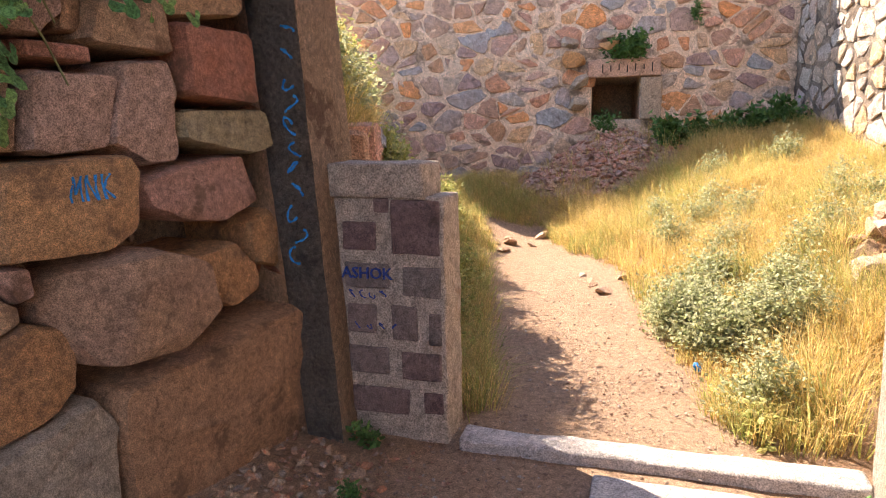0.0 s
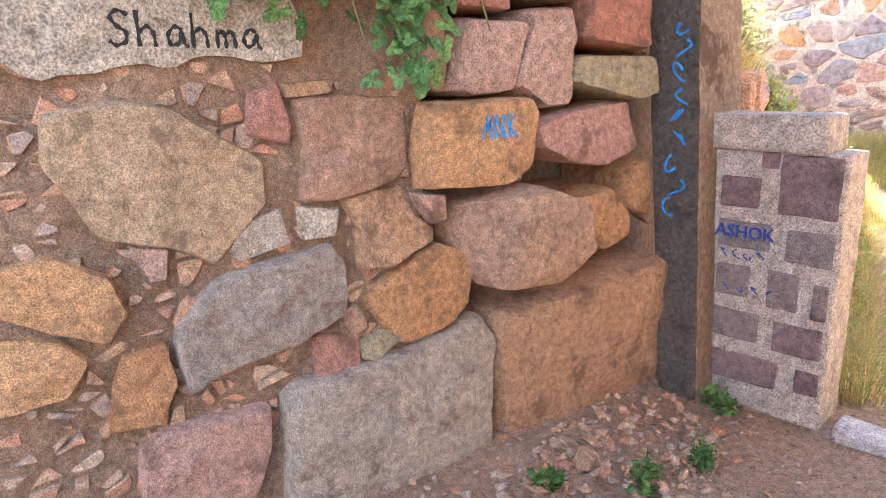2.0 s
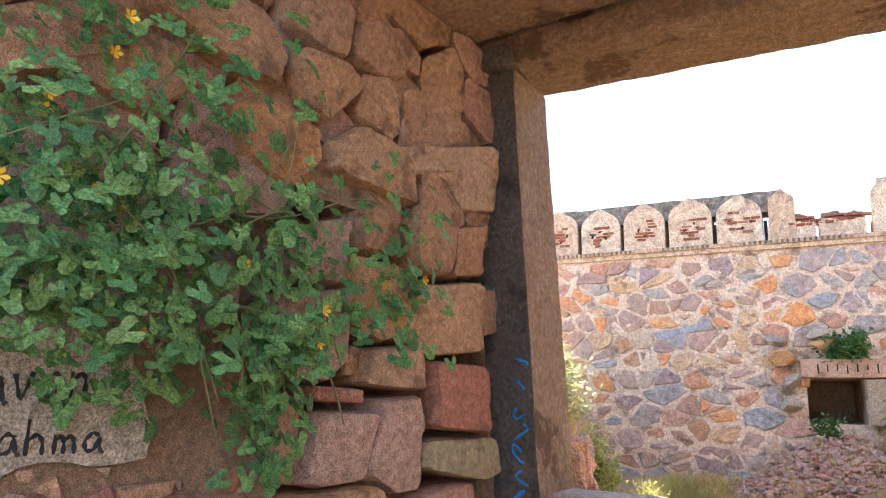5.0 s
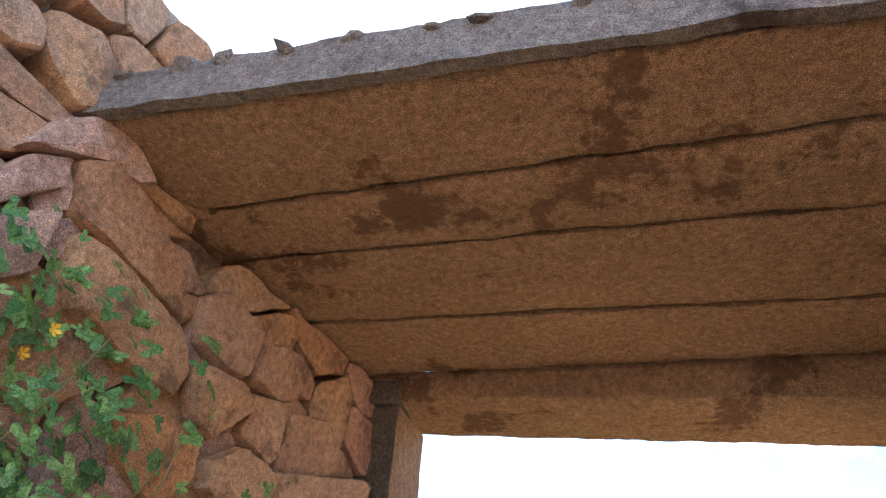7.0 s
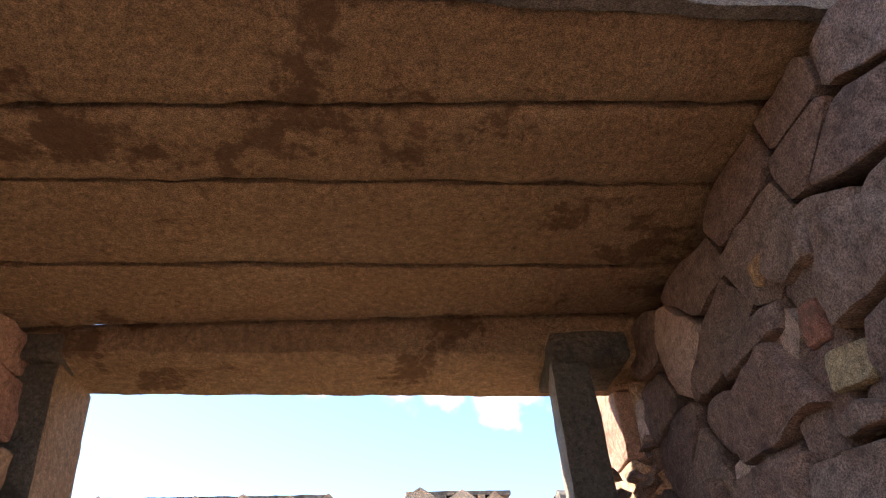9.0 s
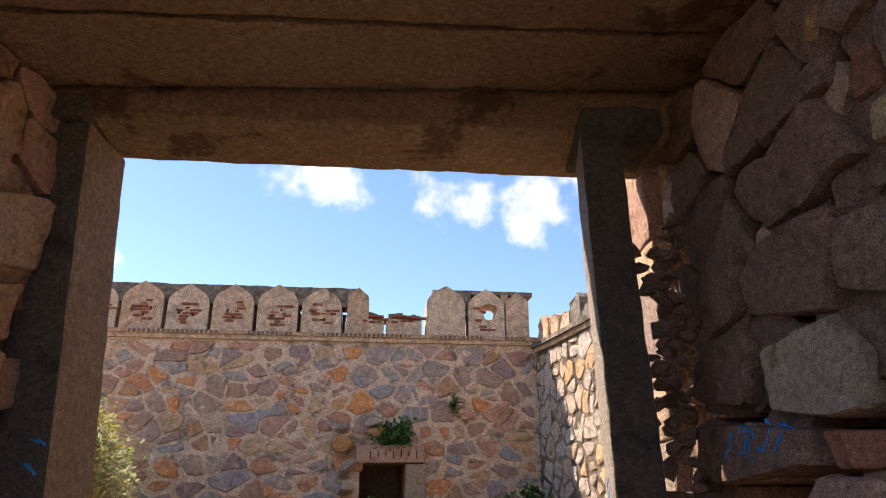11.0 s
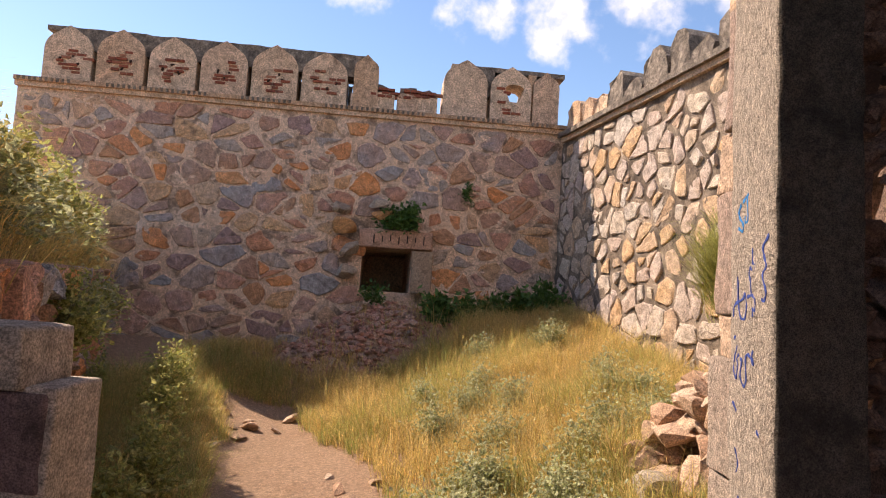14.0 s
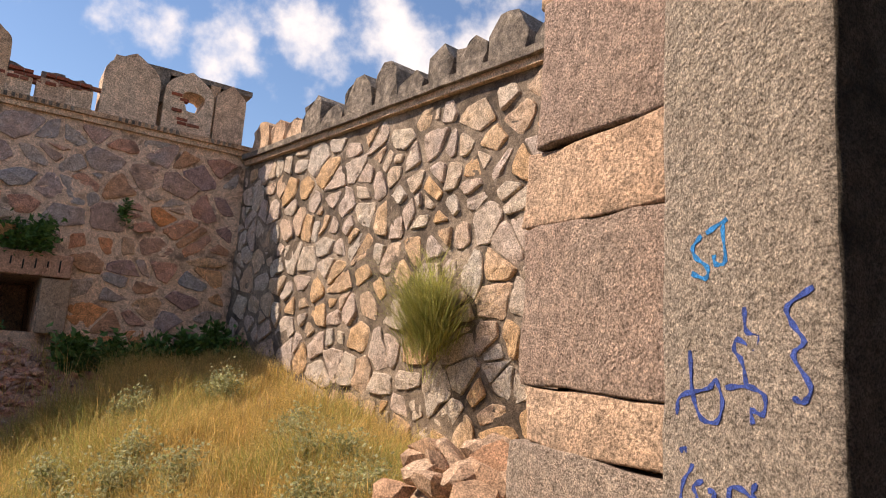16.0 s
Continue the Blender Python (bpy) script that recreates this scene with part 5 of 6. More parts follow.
# ---- plants ----
def blades(n, where, length, width, seed, lean=0.45, tuft=14, spread=0.045):
    """Grass: tufts of bent tapering blades that splay outwards."""
    r = random.Random(seed)
    vs, fs = [], []
    made = 0
    while made < n:
        spot = where(r)
        if not spot:
            continue
        tx, ty, z, k = spot
        k *= r.uniform(0.6, 1.25)
        for _ in range(tuft):
            a, rad = r.uniform(0, 6.283), abs(r.gauss(0, spread))
            dx, dy = math.cos(a), math.sin(a)
            x, y = tx + dx * rad, ty + dy * rad
            ln = r.uniform(*length) * k
            b = r.uniform(0.05, lean) + rad * 4
            w = width * r.uniform(0.6, 1.3)
            t = a + r.uniform(-1, 1)
            px, py = -math.sin(t) * w, math.cos(t) * w
            m1 = ln * 0.55
            o = len(vs)
            vs += [(x - px, y - py, z - 0.02), (x + px, y + py, z - 0.02),
                   (x + dx * b * m1 * 0.6 + px * 0.7, y + dy * b * m1 * 0.6 + py * 0.7, z + m1), (x + dx * b * m1 * 0.6 - px * 0.7, y + dy * b * m1 * 0.6 - py * 0.7, z + m1),
                   (x + dx * b * ln * 1.1, y + dy * b * ln * 1.1, z + ln * (1 - 0.4 * min(1, b)))]
            fs += [(o, o + 1, o + 2, o + 3), (o + 3, o + 2, o + 4)]
            made += 1
    return vs, fs


def path_x(y):
    return 0.30 - 0.26 * max(0, y - 3.0) - 0.02 * max(0, y - 5) ** 2


def meadow(r):
    x, y = r.uniform(-2.4, 3.4), r.uniform(2.95, 10.6)
    if y > 11.0 - 0.09 * (2.3 - x) - 0.25 or x > 2.27 + (11.1 - y) * 0.226 - 0.1 or x < -1.2 - (y - 3.35) * 0.41 + 0.1:
        return None
    d = x - path_x(y)
    half = 0.62 if y < 7 else 0.45
    if y < 8.6 and -half < d < half * (1.0 if y > 4 else 0.9) + 0.12 * noise.noise(Vector((x * 2, y * 2, 0))):
        return None
    if 1.35 < x and y < 3.6 or (x - 2.2) ** 2 + (y - 4.75) ** 2 < 0.3:
        return None
    if (x + 0.35) ** 2 / 1.6 + (y - 10) ** 2 / 0.8 < 1 and r.random() < 0.93:
        return None
    dens = 0.5 + 0.7 * noise.noise(Vector((x * 1.1, y * 1.1, 4)))
    if r.random() > dens + 0.25:
        return None
    k = 0.65 + 0.6 * (0.5 + noise.noise(Vector((x * 0.8, y * 0.8, 11))))
    if abs(d) < half + 0.3:
        k *= 0.55
    return x, y, height(x, y), k


v, f = blades(120000, meadow, (0.16, 0.46), 0.0026, 1, 0.7)
tagged(raw("grass", v, f, M_GRASS), "sun-dried yellow grass in the court", "grass", kind="stuff")


def green_spots(r):
    s = meadow(r)
    if s and (noise.noise(Vector((s[0] * 0.9, s[1] * 0.9, 30))) > 0.05 or s[0] < path_x(s[1])):
        return s[0], s[1], s[2], s[3] * 1.1
    return None


v, f = blades(40000, green_spots, (0.16, 0.42), 0.0028, 2, 0.8)
tagged(raw("grass", v, f, M_GREENGRASS), "green grass tufts among dry grass", "grass", kind="stuff")


def bank_spots(r):
    u, k = r.uniform(0.3, blen + 1.5), r.random()
    w = -0.02 - 0.9 * k
    z = 1.25 + 0.72 * min(1, k / 0.45)
    p = btw(u, z, w)
    return p[0], p[1], p[2] - 0.05, 1.0


v, f = blades(36000, bank_spots, (0.22, 0.55), 0.003, 3, 1.1)
tagged(raw("bank_grass", v, f, M_GRASS), "long dry grass hanging over the bank", "grass", kind="stuff")


def leafy(name, centre, radii, n, leaf, material, label, category, seed, stems=14, drop=0.0):
    """A shrub: forked stems from one foot and many small folded leaves in an uneven crown."""
    r = random.Random(seed)
    thing = empty(name, label, category, at=(0, 0, 0))
    cx, cy, cz = centre
    sv, sf = [], []
    tips = []
    for k in range(stems):
        a, e = r.uniform(0, 6.283), r.uniform(0.25, 1.5)
        tip = Vector((cx + math.cos(a) * math.cos(e) * radii[0] * r.uniform(0.6, 1), cy + math.sin(a) * math.cos(e) * radii[1] * r.uniform(0.6, 1), cz + math.sin(e) * radii[2] * r.uniform(0.7, 1.1) - drop * r.random()))
        tips.append(tip)
        prev = Vector((cx + r.uniform(-0.02, 0.02), cy + r.uniform(-0.02, 0.02), cz))
        base = prev.copy()
        for s in range(1, 5):
            t = s / 4
            q = base.lerp(tip, t) + Vector((r.uniform(-1, 1), r.uniform(-1, 1), 0.6 * math.sin(t * 3.1))) * radii[2] * 0.08
            side = (q - prev).cross(Vector((0.3, 0.9, 0.2))).normalized() * 0.004 * (1.3 - t)
            side2 = side.cross(q - prev).normalized() * 0.004 * (1.3 - t)
            o = len(sv)
            sv += [tuple(prev + side), tuple(prev - side * 0.5 + side2), tuple(prev - side * 0.5 - side2), tuple(q + side), tuple(q - side * 0.5 + side2), tuple(q - side * 0.5 - side2)]
            sf += [(o, o + 1, o + 4, o + 3), (o + 1, o + 2, o + 5, o + 4), (o + 2, o, o + 3, o + 5)]
            prev = q
    tagged(raw("stem_tangle", sv, sf, M_STEM, thing), kind="stuff")
    lv, lf = [], []
    for k in range(n):
        tip = r.choice(tips)
        t = r.uniform(0.25, 1.05)
        p = Vector(centre).lerp(tip, t) + Vector((r.gauss(0, 1) * radii[0], r.gauss(0, 1) * radii[1], r.gauss(0, 1) * radii[2])) * 0.14
        d = Vector((r.uniform(-1, 1), r.uniform(-1, 1), r.uniform(-0.4, 0.9))).normalized()
        s = d.cross(Vector((r.uniform(-1, 1), r.uniform(-1, 1), 1))).normalized()
        ln, wd = leaf * r.uniform(0.6, 1.3), leaf * r.uniform(0.22, 0.38)
        up = d.cross(s) * wd * 0.35
        o = len(lv)
        lv += [tuple(p), tuple(p + d * ln * 0.5 + s * wd + up), tuple(p + d * ln), tuple(p + d * ln * 0.5 - s * wd + up)]
        lf += [(o, o + 1, o + 2), (o, o + 2, o + 3)]
    tagged(raw("foliage", lv, lf, material, thing), kind="stuff")
    return thing


def at_ground(x, y):
    return x, y, height(x, y)


for k in range(30):
    r = random.Random(50 + k)
    x, y = (0.95 + r.gauss(0, 0.28), 4.3 + r.gauss(0, 0.75)) if k < 18 else (r.uniform(0.3, 2.4), r.uniform(5.2, 9.0))
    if x < path_x(y) + 0.6 or (x > 1.3 and y < 3.55):
        x = path_x(y) + 0.75
    leafy("sage_shrub", at_ground(x, y), (0.3, 0.3, 0.38), 1500, 0.034, M_SAGE, "grey-green small-leaved shrub in the dry grass", "shrub", 200 + k, stems=26)
for k in range(5):
    leafy("nettle_bush", at_ground(0.55 + k * 0.38, 10.2 + 0.06 * k), (0.4, 0.3, 0.42), 900, 0.09, M_DARKLEAF, "dark green broad-leaved weeds against the wall", "bush", 260 + k)
for k in range(7):
    r = random.Random(400 + k)
    x = -1.15 - 0.1 * k
    leafy("path_bush", at_ground(-0.75 - 0.22 * k + r.uniform(-0.08, 0.08), 3.5 + 0.75 * k), (0.28, 0.28, 0.42 + 0.1 * (k % 3)), 1000, 0.05, M_GREENGRASS, "tangled olive-green bush along the path", "bush", 280 + k, stems=24)
for k in range(6):
    p = btw(0.9 + k * 0.9, 1.65 + 0.2 * (k % 2), -0.2)
    leafy("bank_bush", p, (0.42, 0.5, 0.55), 1700, 0.06, M_GREENGRASS if k % 2 else M_SAGE, "straggling bush growing on the bank", "bush", 300 + k, stems=22, drop=0.3)
for k in range(7):
    p = btw(0.6 + k * 0.75, 0.15 + 0.9 * (k % 2), 0.22)
    leafy("bank_bush", (p[0], p[1], max(p[2], height(p[0], p[1]))), (0.3, 0.34, 0.4), 900, 0.05, M_GREENGRASS if k % 3 else M_SAGE, "straggling bush at the foot of the bank", "bush", 350 + k, stems=22, drop=0.2)
leafy("niche_bush", (-0.05, 10.64, 2.42), (0.42, 0.26, 0.36), 1100, 0.08, M_DARKLEAF, "dark green bush rooted above the niche lintel", "bush", 320, drop=0.25)
leafy("wall_weed", (0.86, 10.86, 2.95), (0.12, 0.1, 0.2), 220, 0.05, M_DARKLEAF, "small dark weed rooted in the wall", "weed", 321, drop=0.2)
leafy("niche_weed", (-0.35, 10.45, 1.25), (0.4, 0.2, 0.3), 400, 0.06, M_DARKLEAF, "dark weeds in front of the niche opening", "weed", 322)
for k, (x, y, s) in enumerate(((-0.80, 2.47, 0.12), (-0.62, 1.98, 0.10), (-0.72, 1.72, 0.1), (1.22, 2.35, 0.10), (-0.95, 1.45, 0.07), (0.95, 3.0, 0.16))):
    leafy("ground_weed", at_ground(x, y), (s, s, s * 1.1), 70 if k != 1 else 260, 0.05 if k != 1 else 0.022, M_DARKLEAF if k < 5 else M_GREENGRASS, "small green weed growing on the earth floor", "weed", 340 + k, stems=7)
# tussock on the sunlit wall
tus = rtw(4.3, 1.80, 0.05)


def tussock_spot(r):
    return tus[0] + r.gauss(0, 0.05), tus[1] + r.gauss(0, 0.13), tus[2] + r.gauss(0, 0.16), 1.0


v, f = blades(3600, tussock_spot, (0.12, 0.30), 0.003, 5, 2.2, 6, 0.08)
v = [(p[0] - 0.10 * max(0, p[2] - tus[2]) - 0.12, p[1], p[2]) for p in v]
tagged(raw("wall_tussock", v, f, M_GREENGRASS), "bushy green and yellow grass tussock on the wall", "grass", kind="stuff")
v, f = blades(500, lambda r: ((-1.0 + r.gauss(0, 0.25)), 0.95 + r.gauss(0, 0.1), 3.72, 1.0), (0.25, 0.6), 0.002, 6, 1.0)
tagged(raw("roof_grass", v, f, M_GRASS), "dry grass stalks growing over the gate roof", "grass", kind="stuff")


# ---- climbing vine on the passage wall ----
def leaf_shape(size, seed):
    """A lobed, slightly cupped leaf."""
    r = random.Random(seed)
    n = 15
    vs = [(0, 0, 0)]
    for i in range(n):
        a = -2.75 + 5.5 * i / (n - 1)
        lobe = 0.74 + 0.26 * math.cos(2.6 * a) + r.uniform(-0.05, 0.05)
        x, y = math.sin(a) * lobe * size * 0.52, math.cos(a) * lobe * size * 0.52
        vs.append((x, y, -0.25 * (x * x + y * y) / size + 0.05 * size * r.uniform(-1, 1)))
    return vs, [(0, i, i + 1) for i in range(1, n)]


vine = empty("vine", "leafy green climbing vine with yellow flowers over the wall", "vine", at=(0, 0, 0))
leaf_meshes = []
for k in range(5):
    v, f = leaf_shape(0.085, k)
    me = bpy.data.meshes.new("leaf")
    me.from_pydata(v, [], f)
    me.update()
    me.shade_smooth()
    me.materials.append(M_LEAF)
    leaf_meshes.append(me)


def vine_spot(r):
    """Where leaves hang: a mass on the ledge, trailing down at its far end and climbing the stones."""
    t = r.random()
    if t < 0.50:
        y, z = r.gauss(0.55, 0.26), r.gauss(2.05, 0.22)
    elif t < 0.66:
        y = r.gauss(1.16, 0.07)
        z = 1.95 - abs(r.gauss(0, 0.27))
    elif t < 0.84:
        y, z = r.uniform(0.9, 1.85), r.gauss(2.12, 0.16)
    else:
        y, z = r.gauss(0.55, 0.26), r.uniform(2.3, 2.95)
    if z < 1.42 or (z < 1.80 and y < 0.5) or (z < 1.6 and y < 1.0):
        return None
    base = ltw(lu(y), z, 0)
    return Vector((base[0] + r.uniform(0.06, 0.30) * (1 if z > 1.75 else 0.5), y, z))


r = random.Random(99)
spots = []
while len(spots) < 1100:
    p = vine_spot(r)
    if p is not None:
        spots.append(p)
lv, lf = [], []
for k, p in enumerate(spots):
    nrm = Vector((1.0, r.uniform(-0.9, 0.5), r.uniform(-0.1, 1.0))).normalized()
    q = nrm.to_track_quat("Z", "Y") @ Euler((0, 0, math.pi + r.gauss(0, 0.9))).to_quaternion()
    s = r.uniform(0.5, 1.15)
    m = Matrix.LocRotScale(p, q, (s, s, s))
    if k < 300:
        shared("leaf", leaf_meshes[k % 5], m, vine)
    else:
        o = len(lv)
        v, f = leaf_shape(0.085, k % 23)
        lv += [tuple(m @ Vector(a)) for a in v]
        lf += [tuple(i + o for i in q2) for q2 in f]
tagged(raw("leaf_mass", lv, lf, M_LEAFS, vine), kind="stuff")
for k in range(16):
    p = spots[k * 37]
    vs, fs = [], []
    for i in range(5):
        a = i * 1.2566
        o = len(vs)
        for da, rr, h in ((0, 0.0, 0), (-0.45, 0.016, 0.008), (0, 0.022, 0.012), (0.45, 0.016, 0.008)):
            vs.append((p.x + 0.03 + h, p.y + math.cos(a + da) * rr, p.z + math.sin(a + da) * rr))
        fs.append((o, o + 1, o + 2, o + 3))
    raw("flower", vs, fs, M_FLOWER, vine, "yellow five-petalled flower")


def tube(points, radius, name, material, parent, flat=1.0):
    cu = bpy.data.curves.new(name, "CURVE")
    cu.dimensions, cu.bevel_depth, cu.bevel_resolution = "3D", radius, 1
    sp = cu.splines.new("POLY")
    sp.points.add(len(points) - 1)
    for q, p in zip(sp.points, points):
        q.co = (*p, 1)
    cu.materials.append(material)
    ob = new(name, cu)
    ob.parent = parent
    return ob


for k in range(14):
    y0, z0 = r.uniform(0.1, 1.0), r.uniform(2.0, 2.3)
    y1, z1 = y0 + r.uniform(0.1, 0.7), z0 + r.choice((-0.45, 0.5, 0.1))
    pts = []
    for i in range(9):
        t = i / 8
        y, z = y0 + (y1 - y0) * t, z0 + (z1 - z0) * t * t + 0.05 * math.sin(t * 5 + k)
        b = ltw(lu(y), z, 0.10 + 0.08 * math.sin(t * 3))
        pts.append(b)
    tube(pts, 0.003, "stem", M_STEM, vine)
v, f = blades(1500, lambda q: (-1.75 + q.uniform(-0.15, 0.12), q.uniform(-1.2, 0.45), 1.97, 1.0), (0.15, 0.5), 0.003, 8, 1.4)
tagged(raw("ledge_grass", v, f, M_GREENGRASS), "green and dry grass on the wall ledge", "grass", kind="stuff")


# ---- painted writing ----
def lettering(text, size, m, material, parent, heavy=0.0):
    cu = bpy.data.curves.new("painted_letters", "FONT")
    cu.body, cu.size, cu.align_x, cu.align_y = text, size, "CENTER", "CENTER"
    cu.extrude, cu.offset, cu.resolution_u = 0.006, heavy, 2
    cu.materials.append(material)
    ob = new("painted_letters", cu)
    ob.parent = parent
    ob.matrix_basis = m
    return ob


def stroke(points, width, material, parent, normal_axis, at):
    """A brushed line: a flat ribbon on a face across the given axis."""
    vs, fs = [], []
    n = len(points)
    for i, (a, b) in enumerate(points):
        q, p = points[min(i + 1, n - 1)], points[max(i - 1, 0)]
        d = Vector((q[0] - p[0], q[1] - p[1])).normalized()
        w = width * (0.8 + 0.35 * math.sin(i * 1.7))
        for s in (-1, 1):
            x, y = a - d.y * w * s, b + d.x * w * s
            for lift in (0.0, 1.0):
                vs.append((at - 0.0008 + 0.0016 * lift if normal_axis > 0 else at + 0.0008 - 0.0016 * lift, x, y) if abs(normal_axis) == 1 else (x, at + 0.002 - 0.004 * lift, y))
    for i in range(n - 1):
        o = i * 4
        fs += [(o + 1, o + 3, o + 7, o + 5), (o, o + 4, o + 6, o + 2), (o, o + 1, o + 5, o + 4), (o + 2, o + 6, o + 7, o + 3)]
    return raw("paint_stroke", vs, fs, material, parent)


def squiggle(cy, cz, size, turns, k, material, parent, axis, at, width=0.006):
    r = random.Random(k)
    pts, n = [], 14
    a0, c1, c2 = r.uniform(0, 6), r.uniform(0.8, 1.5) * turns, r.uniform(0.5, 1.2) * turns
    for i in range(n):
        t = i / (n - 1)
        pts.append((cy + size * 0.5 * math.sin(a0 + c1 * t * 4) * (0.6 + 0.4 * t), cz + size * 0.5 * math.cos(a0 * 2 + c2 * t * 4)))
    return stroke(pts, width, material, parent, axis, at)


GLYPHS = {
    "P": "0,0 .05,1|0,.95 .6,1 .75,.75 .5,.55 .1,.5", "a": ".7,.5 .4,.62 .08,.35 .2,.05 .55,.1 .7,.5 .76,.1 .95,0", "v": "0,.6 .32,0 .7,.65",
    "n": "0,.6 .05,0|.05,.4 .4,.6 .6,.45 .65,0", "S": ".8,.85 .4,1 .05,.8 .3,.55 .7,.4 .65,.1 .25,0 0,.15", "h": "0,1 .05,0|.05,.4 .4,.6 .65,.4 .7,0",
    "m": "0,.55 .05,0|.05,.4 .3,.55 .4,.3 .42,0|.42,.4 .65,.55 .8,.35 .85,0", "M": "0,0 .1,1|.1,1 .4,.3|.4,.3 .7,1|.7,1 .8,0", "N": "0,0 .05,1|.05,1 .65,0|.65,0 .7,1", "K": "0,1 .05,0|.6,1 .05,.45 .65,0"}


def settle(ob, onto, way, lift):
    """Lays a painted stroke down on the uneven face of a stone."""
    tree = BVHTree.FromPolygons([v.co.copy() for v in onto.data.vertices], [tuple(p.vertices) for p in onto.data.polygons])
    way = Vector(way).normalized()
    for k, v in enumerate(ob.data.vertices):
        hit = tree.ray_cast(v.co - way * 0.4, way)[0]
        if hit is not None:
            v.co = hit - way * (lift if k % 2 else -0.002)


def hand_letters(text, u0, u1, z0, z1, tall, width, material, onto, tw):
    """Words brushed by hand on a wall, letter by letter, each a run of strokes."""
    step = (u1 - u0) / len(text)
    n = tw(0, 0, 1)
    o = tw(0, 0, 0)
    way = (o[0] - n[0], o[1] - n[1], 0)
    for i, ch in enumerate(text):
        for run in GLYPHS[ch].split("|"):
            pts = [tuple(float(c) for c in q.split(",")) for q in run.split()]
            fine = []
            for a, b in zip(pts, pts[1:]):
                fine += [(a[0] + (b[0] - a[0]) * k / 5, a[1] + (b[1] - a[1]) * k / 5) for k in range(5)]
            fine.append(pts[-1])
            for _ in range(0 if ch in "MNK" else 2):
                fine = [fine[0]] + [((p[0] + 2 * q[0] + t[0]) / 4, (p[1] + 2 * q[1] + t[1]) / 4) for p, q, t in zip(fine, fine[1:], fine[2:])] + [fine[-1]]
            k = z0 + (z1 - z0) * i / len(text)
            line = [(u0 + step * (i + 0.9 * x), k + tall * y) for x, y in fine]
            vs, fs = [], []
            for q, (a, b) in enumerate(line):
                p0, p1 = line[max(q - 1, 0)], line[min(q + 1, len(line) - 1)]
                d = Vector((p1[0] - p0[0], p1[1] - p0[1])).normalized()
                w = width * (0.8 + 0.3 * math.sin(q * 1.3 + i))
                for side in (-1, 1):
                    for lift in (0.0, 0.003):
                        vs.append(tw(a - d.y * w * side, b + d.x * w * side, lift))
            for q in range(len(line) - 1):
                e = q * 4
                fs += [(e + 1, e + 3, e + 7, e + 5), (e, e + 4, e + 6, e + 2), (e, e + 1, e + 5, e + 4), (e + 2, e + 6, e + 7, e + 3)]
            settle(raw("painted_letter", vs, fs, material, wall_left), onto, way, 0.0025)


hand_letters("Pavan", 1.86, 2.20, 1.665, 1.69, 0.115, 0.0062, M_BLACK, render_patch, ltw)
hand_letters("Shahma", 1.84, 2.25, 1.548, 1.545, 0.088, 0.0058, M_BLACK, render_patch, ltw)
hand_letters("MNK", 2.955, 3.125, 1.255, 1.255, 0.080, 0.0042, M_BLUE, letter_stone, ltw)


# script down the sunlit pillar face
def brush(text, material):
    """A brushed letter on the pillar, from a run of hand positions on a 10 cm grid: across, down."""
    pts = [tuple(float(c) for c in q.split(",")) for q in text.split()]
    fine = []
    for a, b in zip(pts, pts[1:]):
        fine += [(a[0] + (b[0] - a[0]) * k / 4, a[1] + (b[1] - a[1]) * k / 4) for k in range(4)]
    fine.append(pts[-1])
    for _ in range(2):
        fine = [fine[0]] + [((p[0] + 2 * q[0] + t[0]) / 4, (p[1] + 2 * q[1] + t[1]) / 4) for p, q, t in zip(fine, fine[1:], fine[2:])] + [fine[-1]]
    face = [(2.689 - 0.053 * x, 1.853 - 0.016 * x - (0.0554 - 0.0009 * x) * y) for x, y in fine]
    ob = stroke(face, 0.0042, material, pillar_right, -1, 1.2462)
    settle(ob, pillar_right, (1, 0, 0), 0.0012)
    return ob


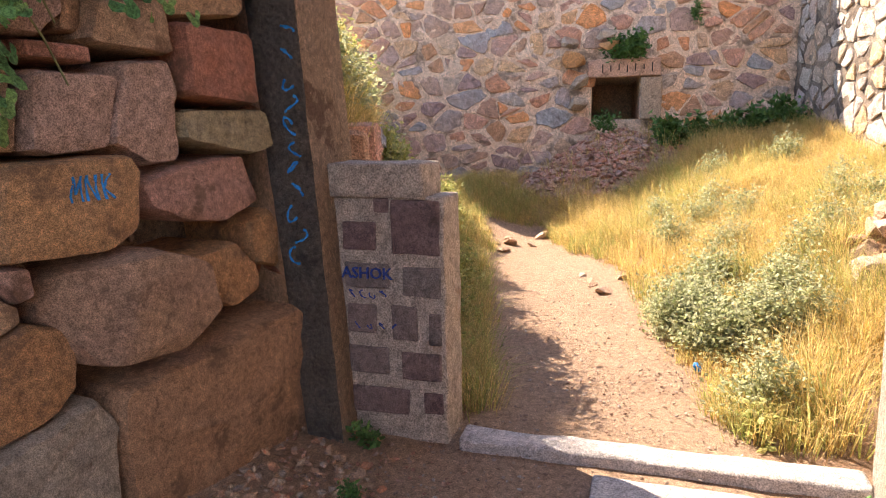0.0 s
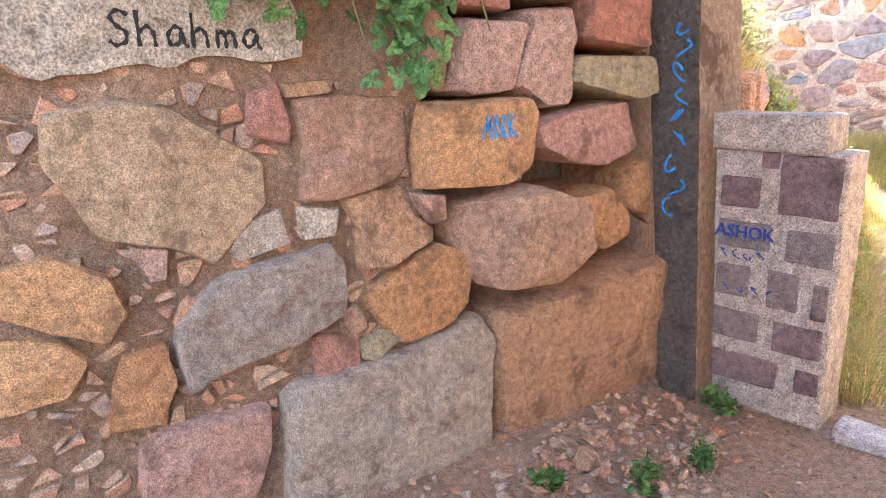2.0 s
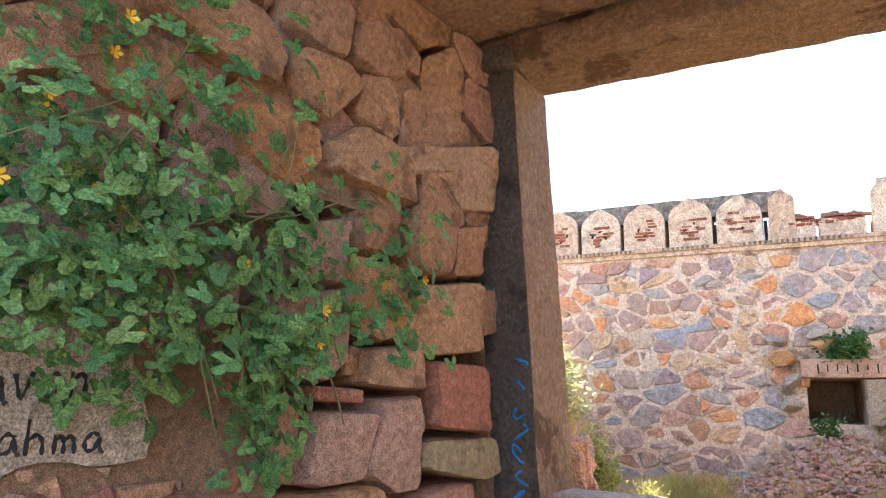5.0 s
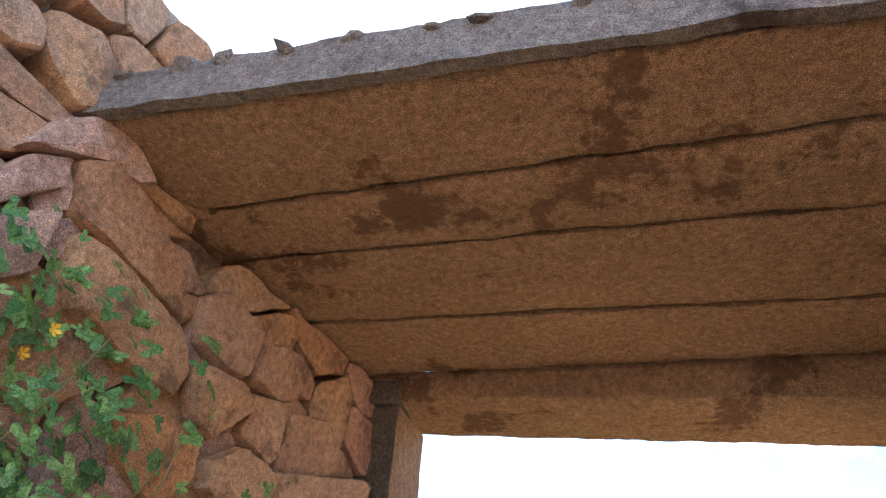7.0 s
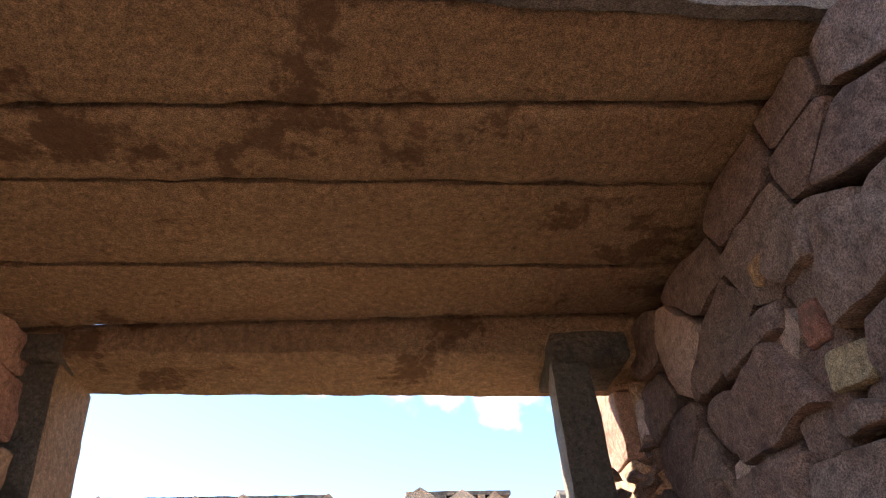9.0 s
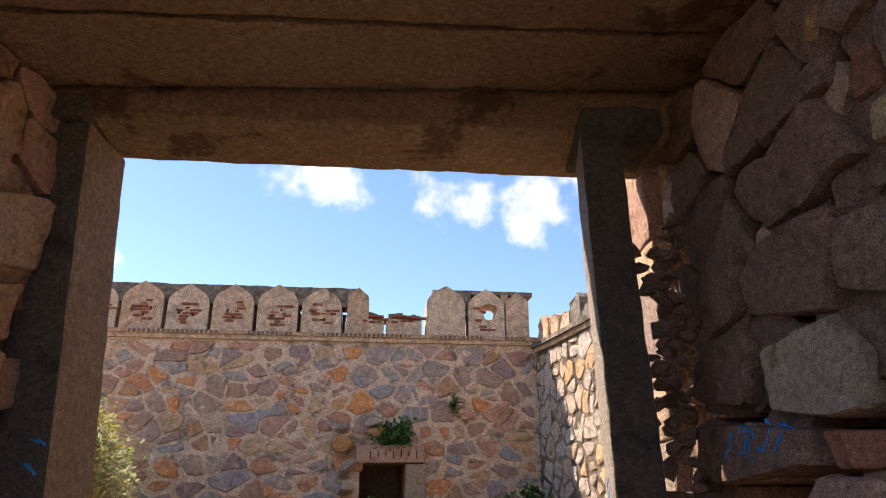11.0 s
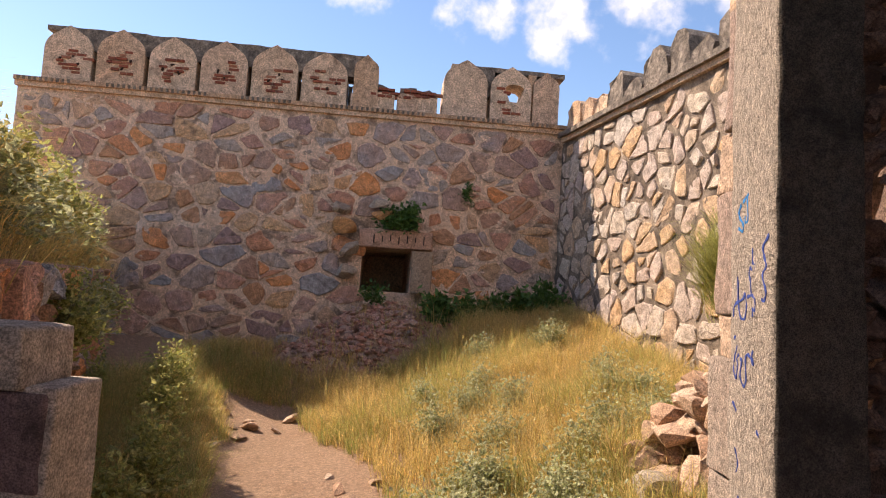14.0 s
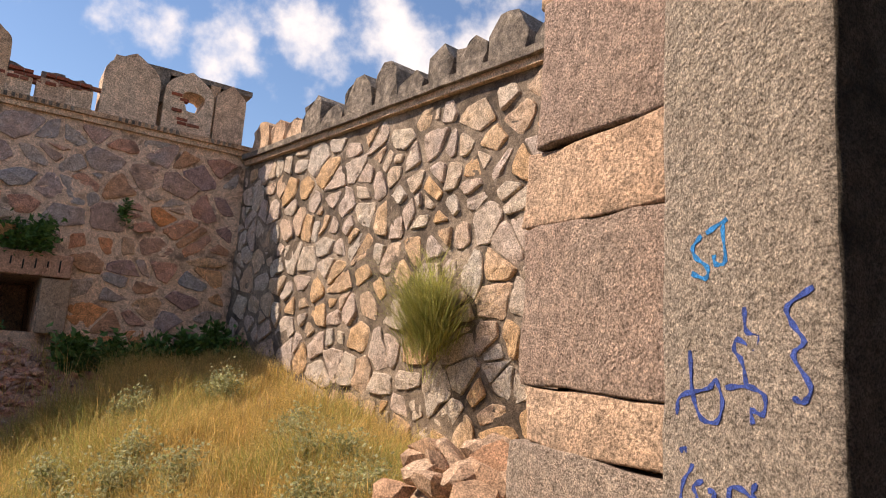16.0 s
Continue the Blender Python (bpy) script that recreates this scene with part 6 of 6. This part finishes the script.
brush("2.4,1.6 2,2 2.1,2.3 2.7,2.5 2.6,2.9 2,2.8", M_BLUE)
brush("2.6,1.5 3.5,0.9 3.2,1.2 3.4,2.3 2.9,2.4 2.9,2.1", M_BLUE)
brush("6.2,2.4 5.3,3.1 5.5,3.5 6,3.9 5.5,4.3 6.2,5 5.9,5.5 5.6,5.4", M_NAVY)
brush("4,3.4 4,4.1 4.5,4.1 4.4,4.5 3.7,4.3 3.6,4.7 4,4.9 4.1,5.6", M_NAVY)
brush("1.9,5.1 1.95,6.3 2.3,7 3,6.9 3.2,6.2 2.9,5.6 2.7,6 1.4,6.5 1.35,7.1", M_NAVY)
brush("3.3,5.8 4.2,5.5 4.8,5.6 4.7,6.2 4.2,6.1 4.3,6.5", M_NAVY)
brush("1.5,8.1 1.7,7.9 2.1,8.3 1.6,8.9 1.5,9.6 2.1,9.9 2.3,9.1 2,8.9 2.5,8.6", M_NAVY)
brush("2.7,8.8 3,8.7 2.7,9.6 3.2,10 3.6,9.5 3.4,8.4 4,8.3 4.5,8.7 4.2,8.3 4.4,8", M_NAVY)
brush("1.6,11 2.2,11.3", M_NAVY)
brush("5,11.4 5.4,11.5", M_NAVY)
brush("2,13 2.4,13.6 2,14.2", M_NAVY)
brush("2.6,15 2.1,15.6 2.7,16", M_NAVY)
for k in range(11):
    settle(squiggle(-1.05 + 0.02 * math.sin(k * 3), 1.85 - k * 0.095, 0.075, 1.0, 40 + k, M_BLUE, pillar_left, 2, 2.435, 0.006), pillar_left, (0, 1, 0), 0.002)
for k in range(5):
    settle(squiggle(1.66 + 0.10 * k, 1.84 + 0.02 * (k % 2), 0.09, 1.0, 60 + k, M_BLUE, wall_right, -1, 1.575, 0.007), marked_stone, (1, 0, 0), 0.002)
lettering("ASHOK", 0.075, pose(-0.76, 2.578, 0.80, 90, 0, 0), M_NAVY, low, 0.0)
for k in range(4):
    squiggle(-0.84 + 0.05 * k, 0.70, 0.035, 1.0, 80 + k, M_NAVY, low, 2, 2.588, 0.003)
    squiggle(-0.82 + 0.06 * k, 0.55, 0.03, 1.0, 90 + k, M_NAVY, low, 2, 2.588, 0.003)
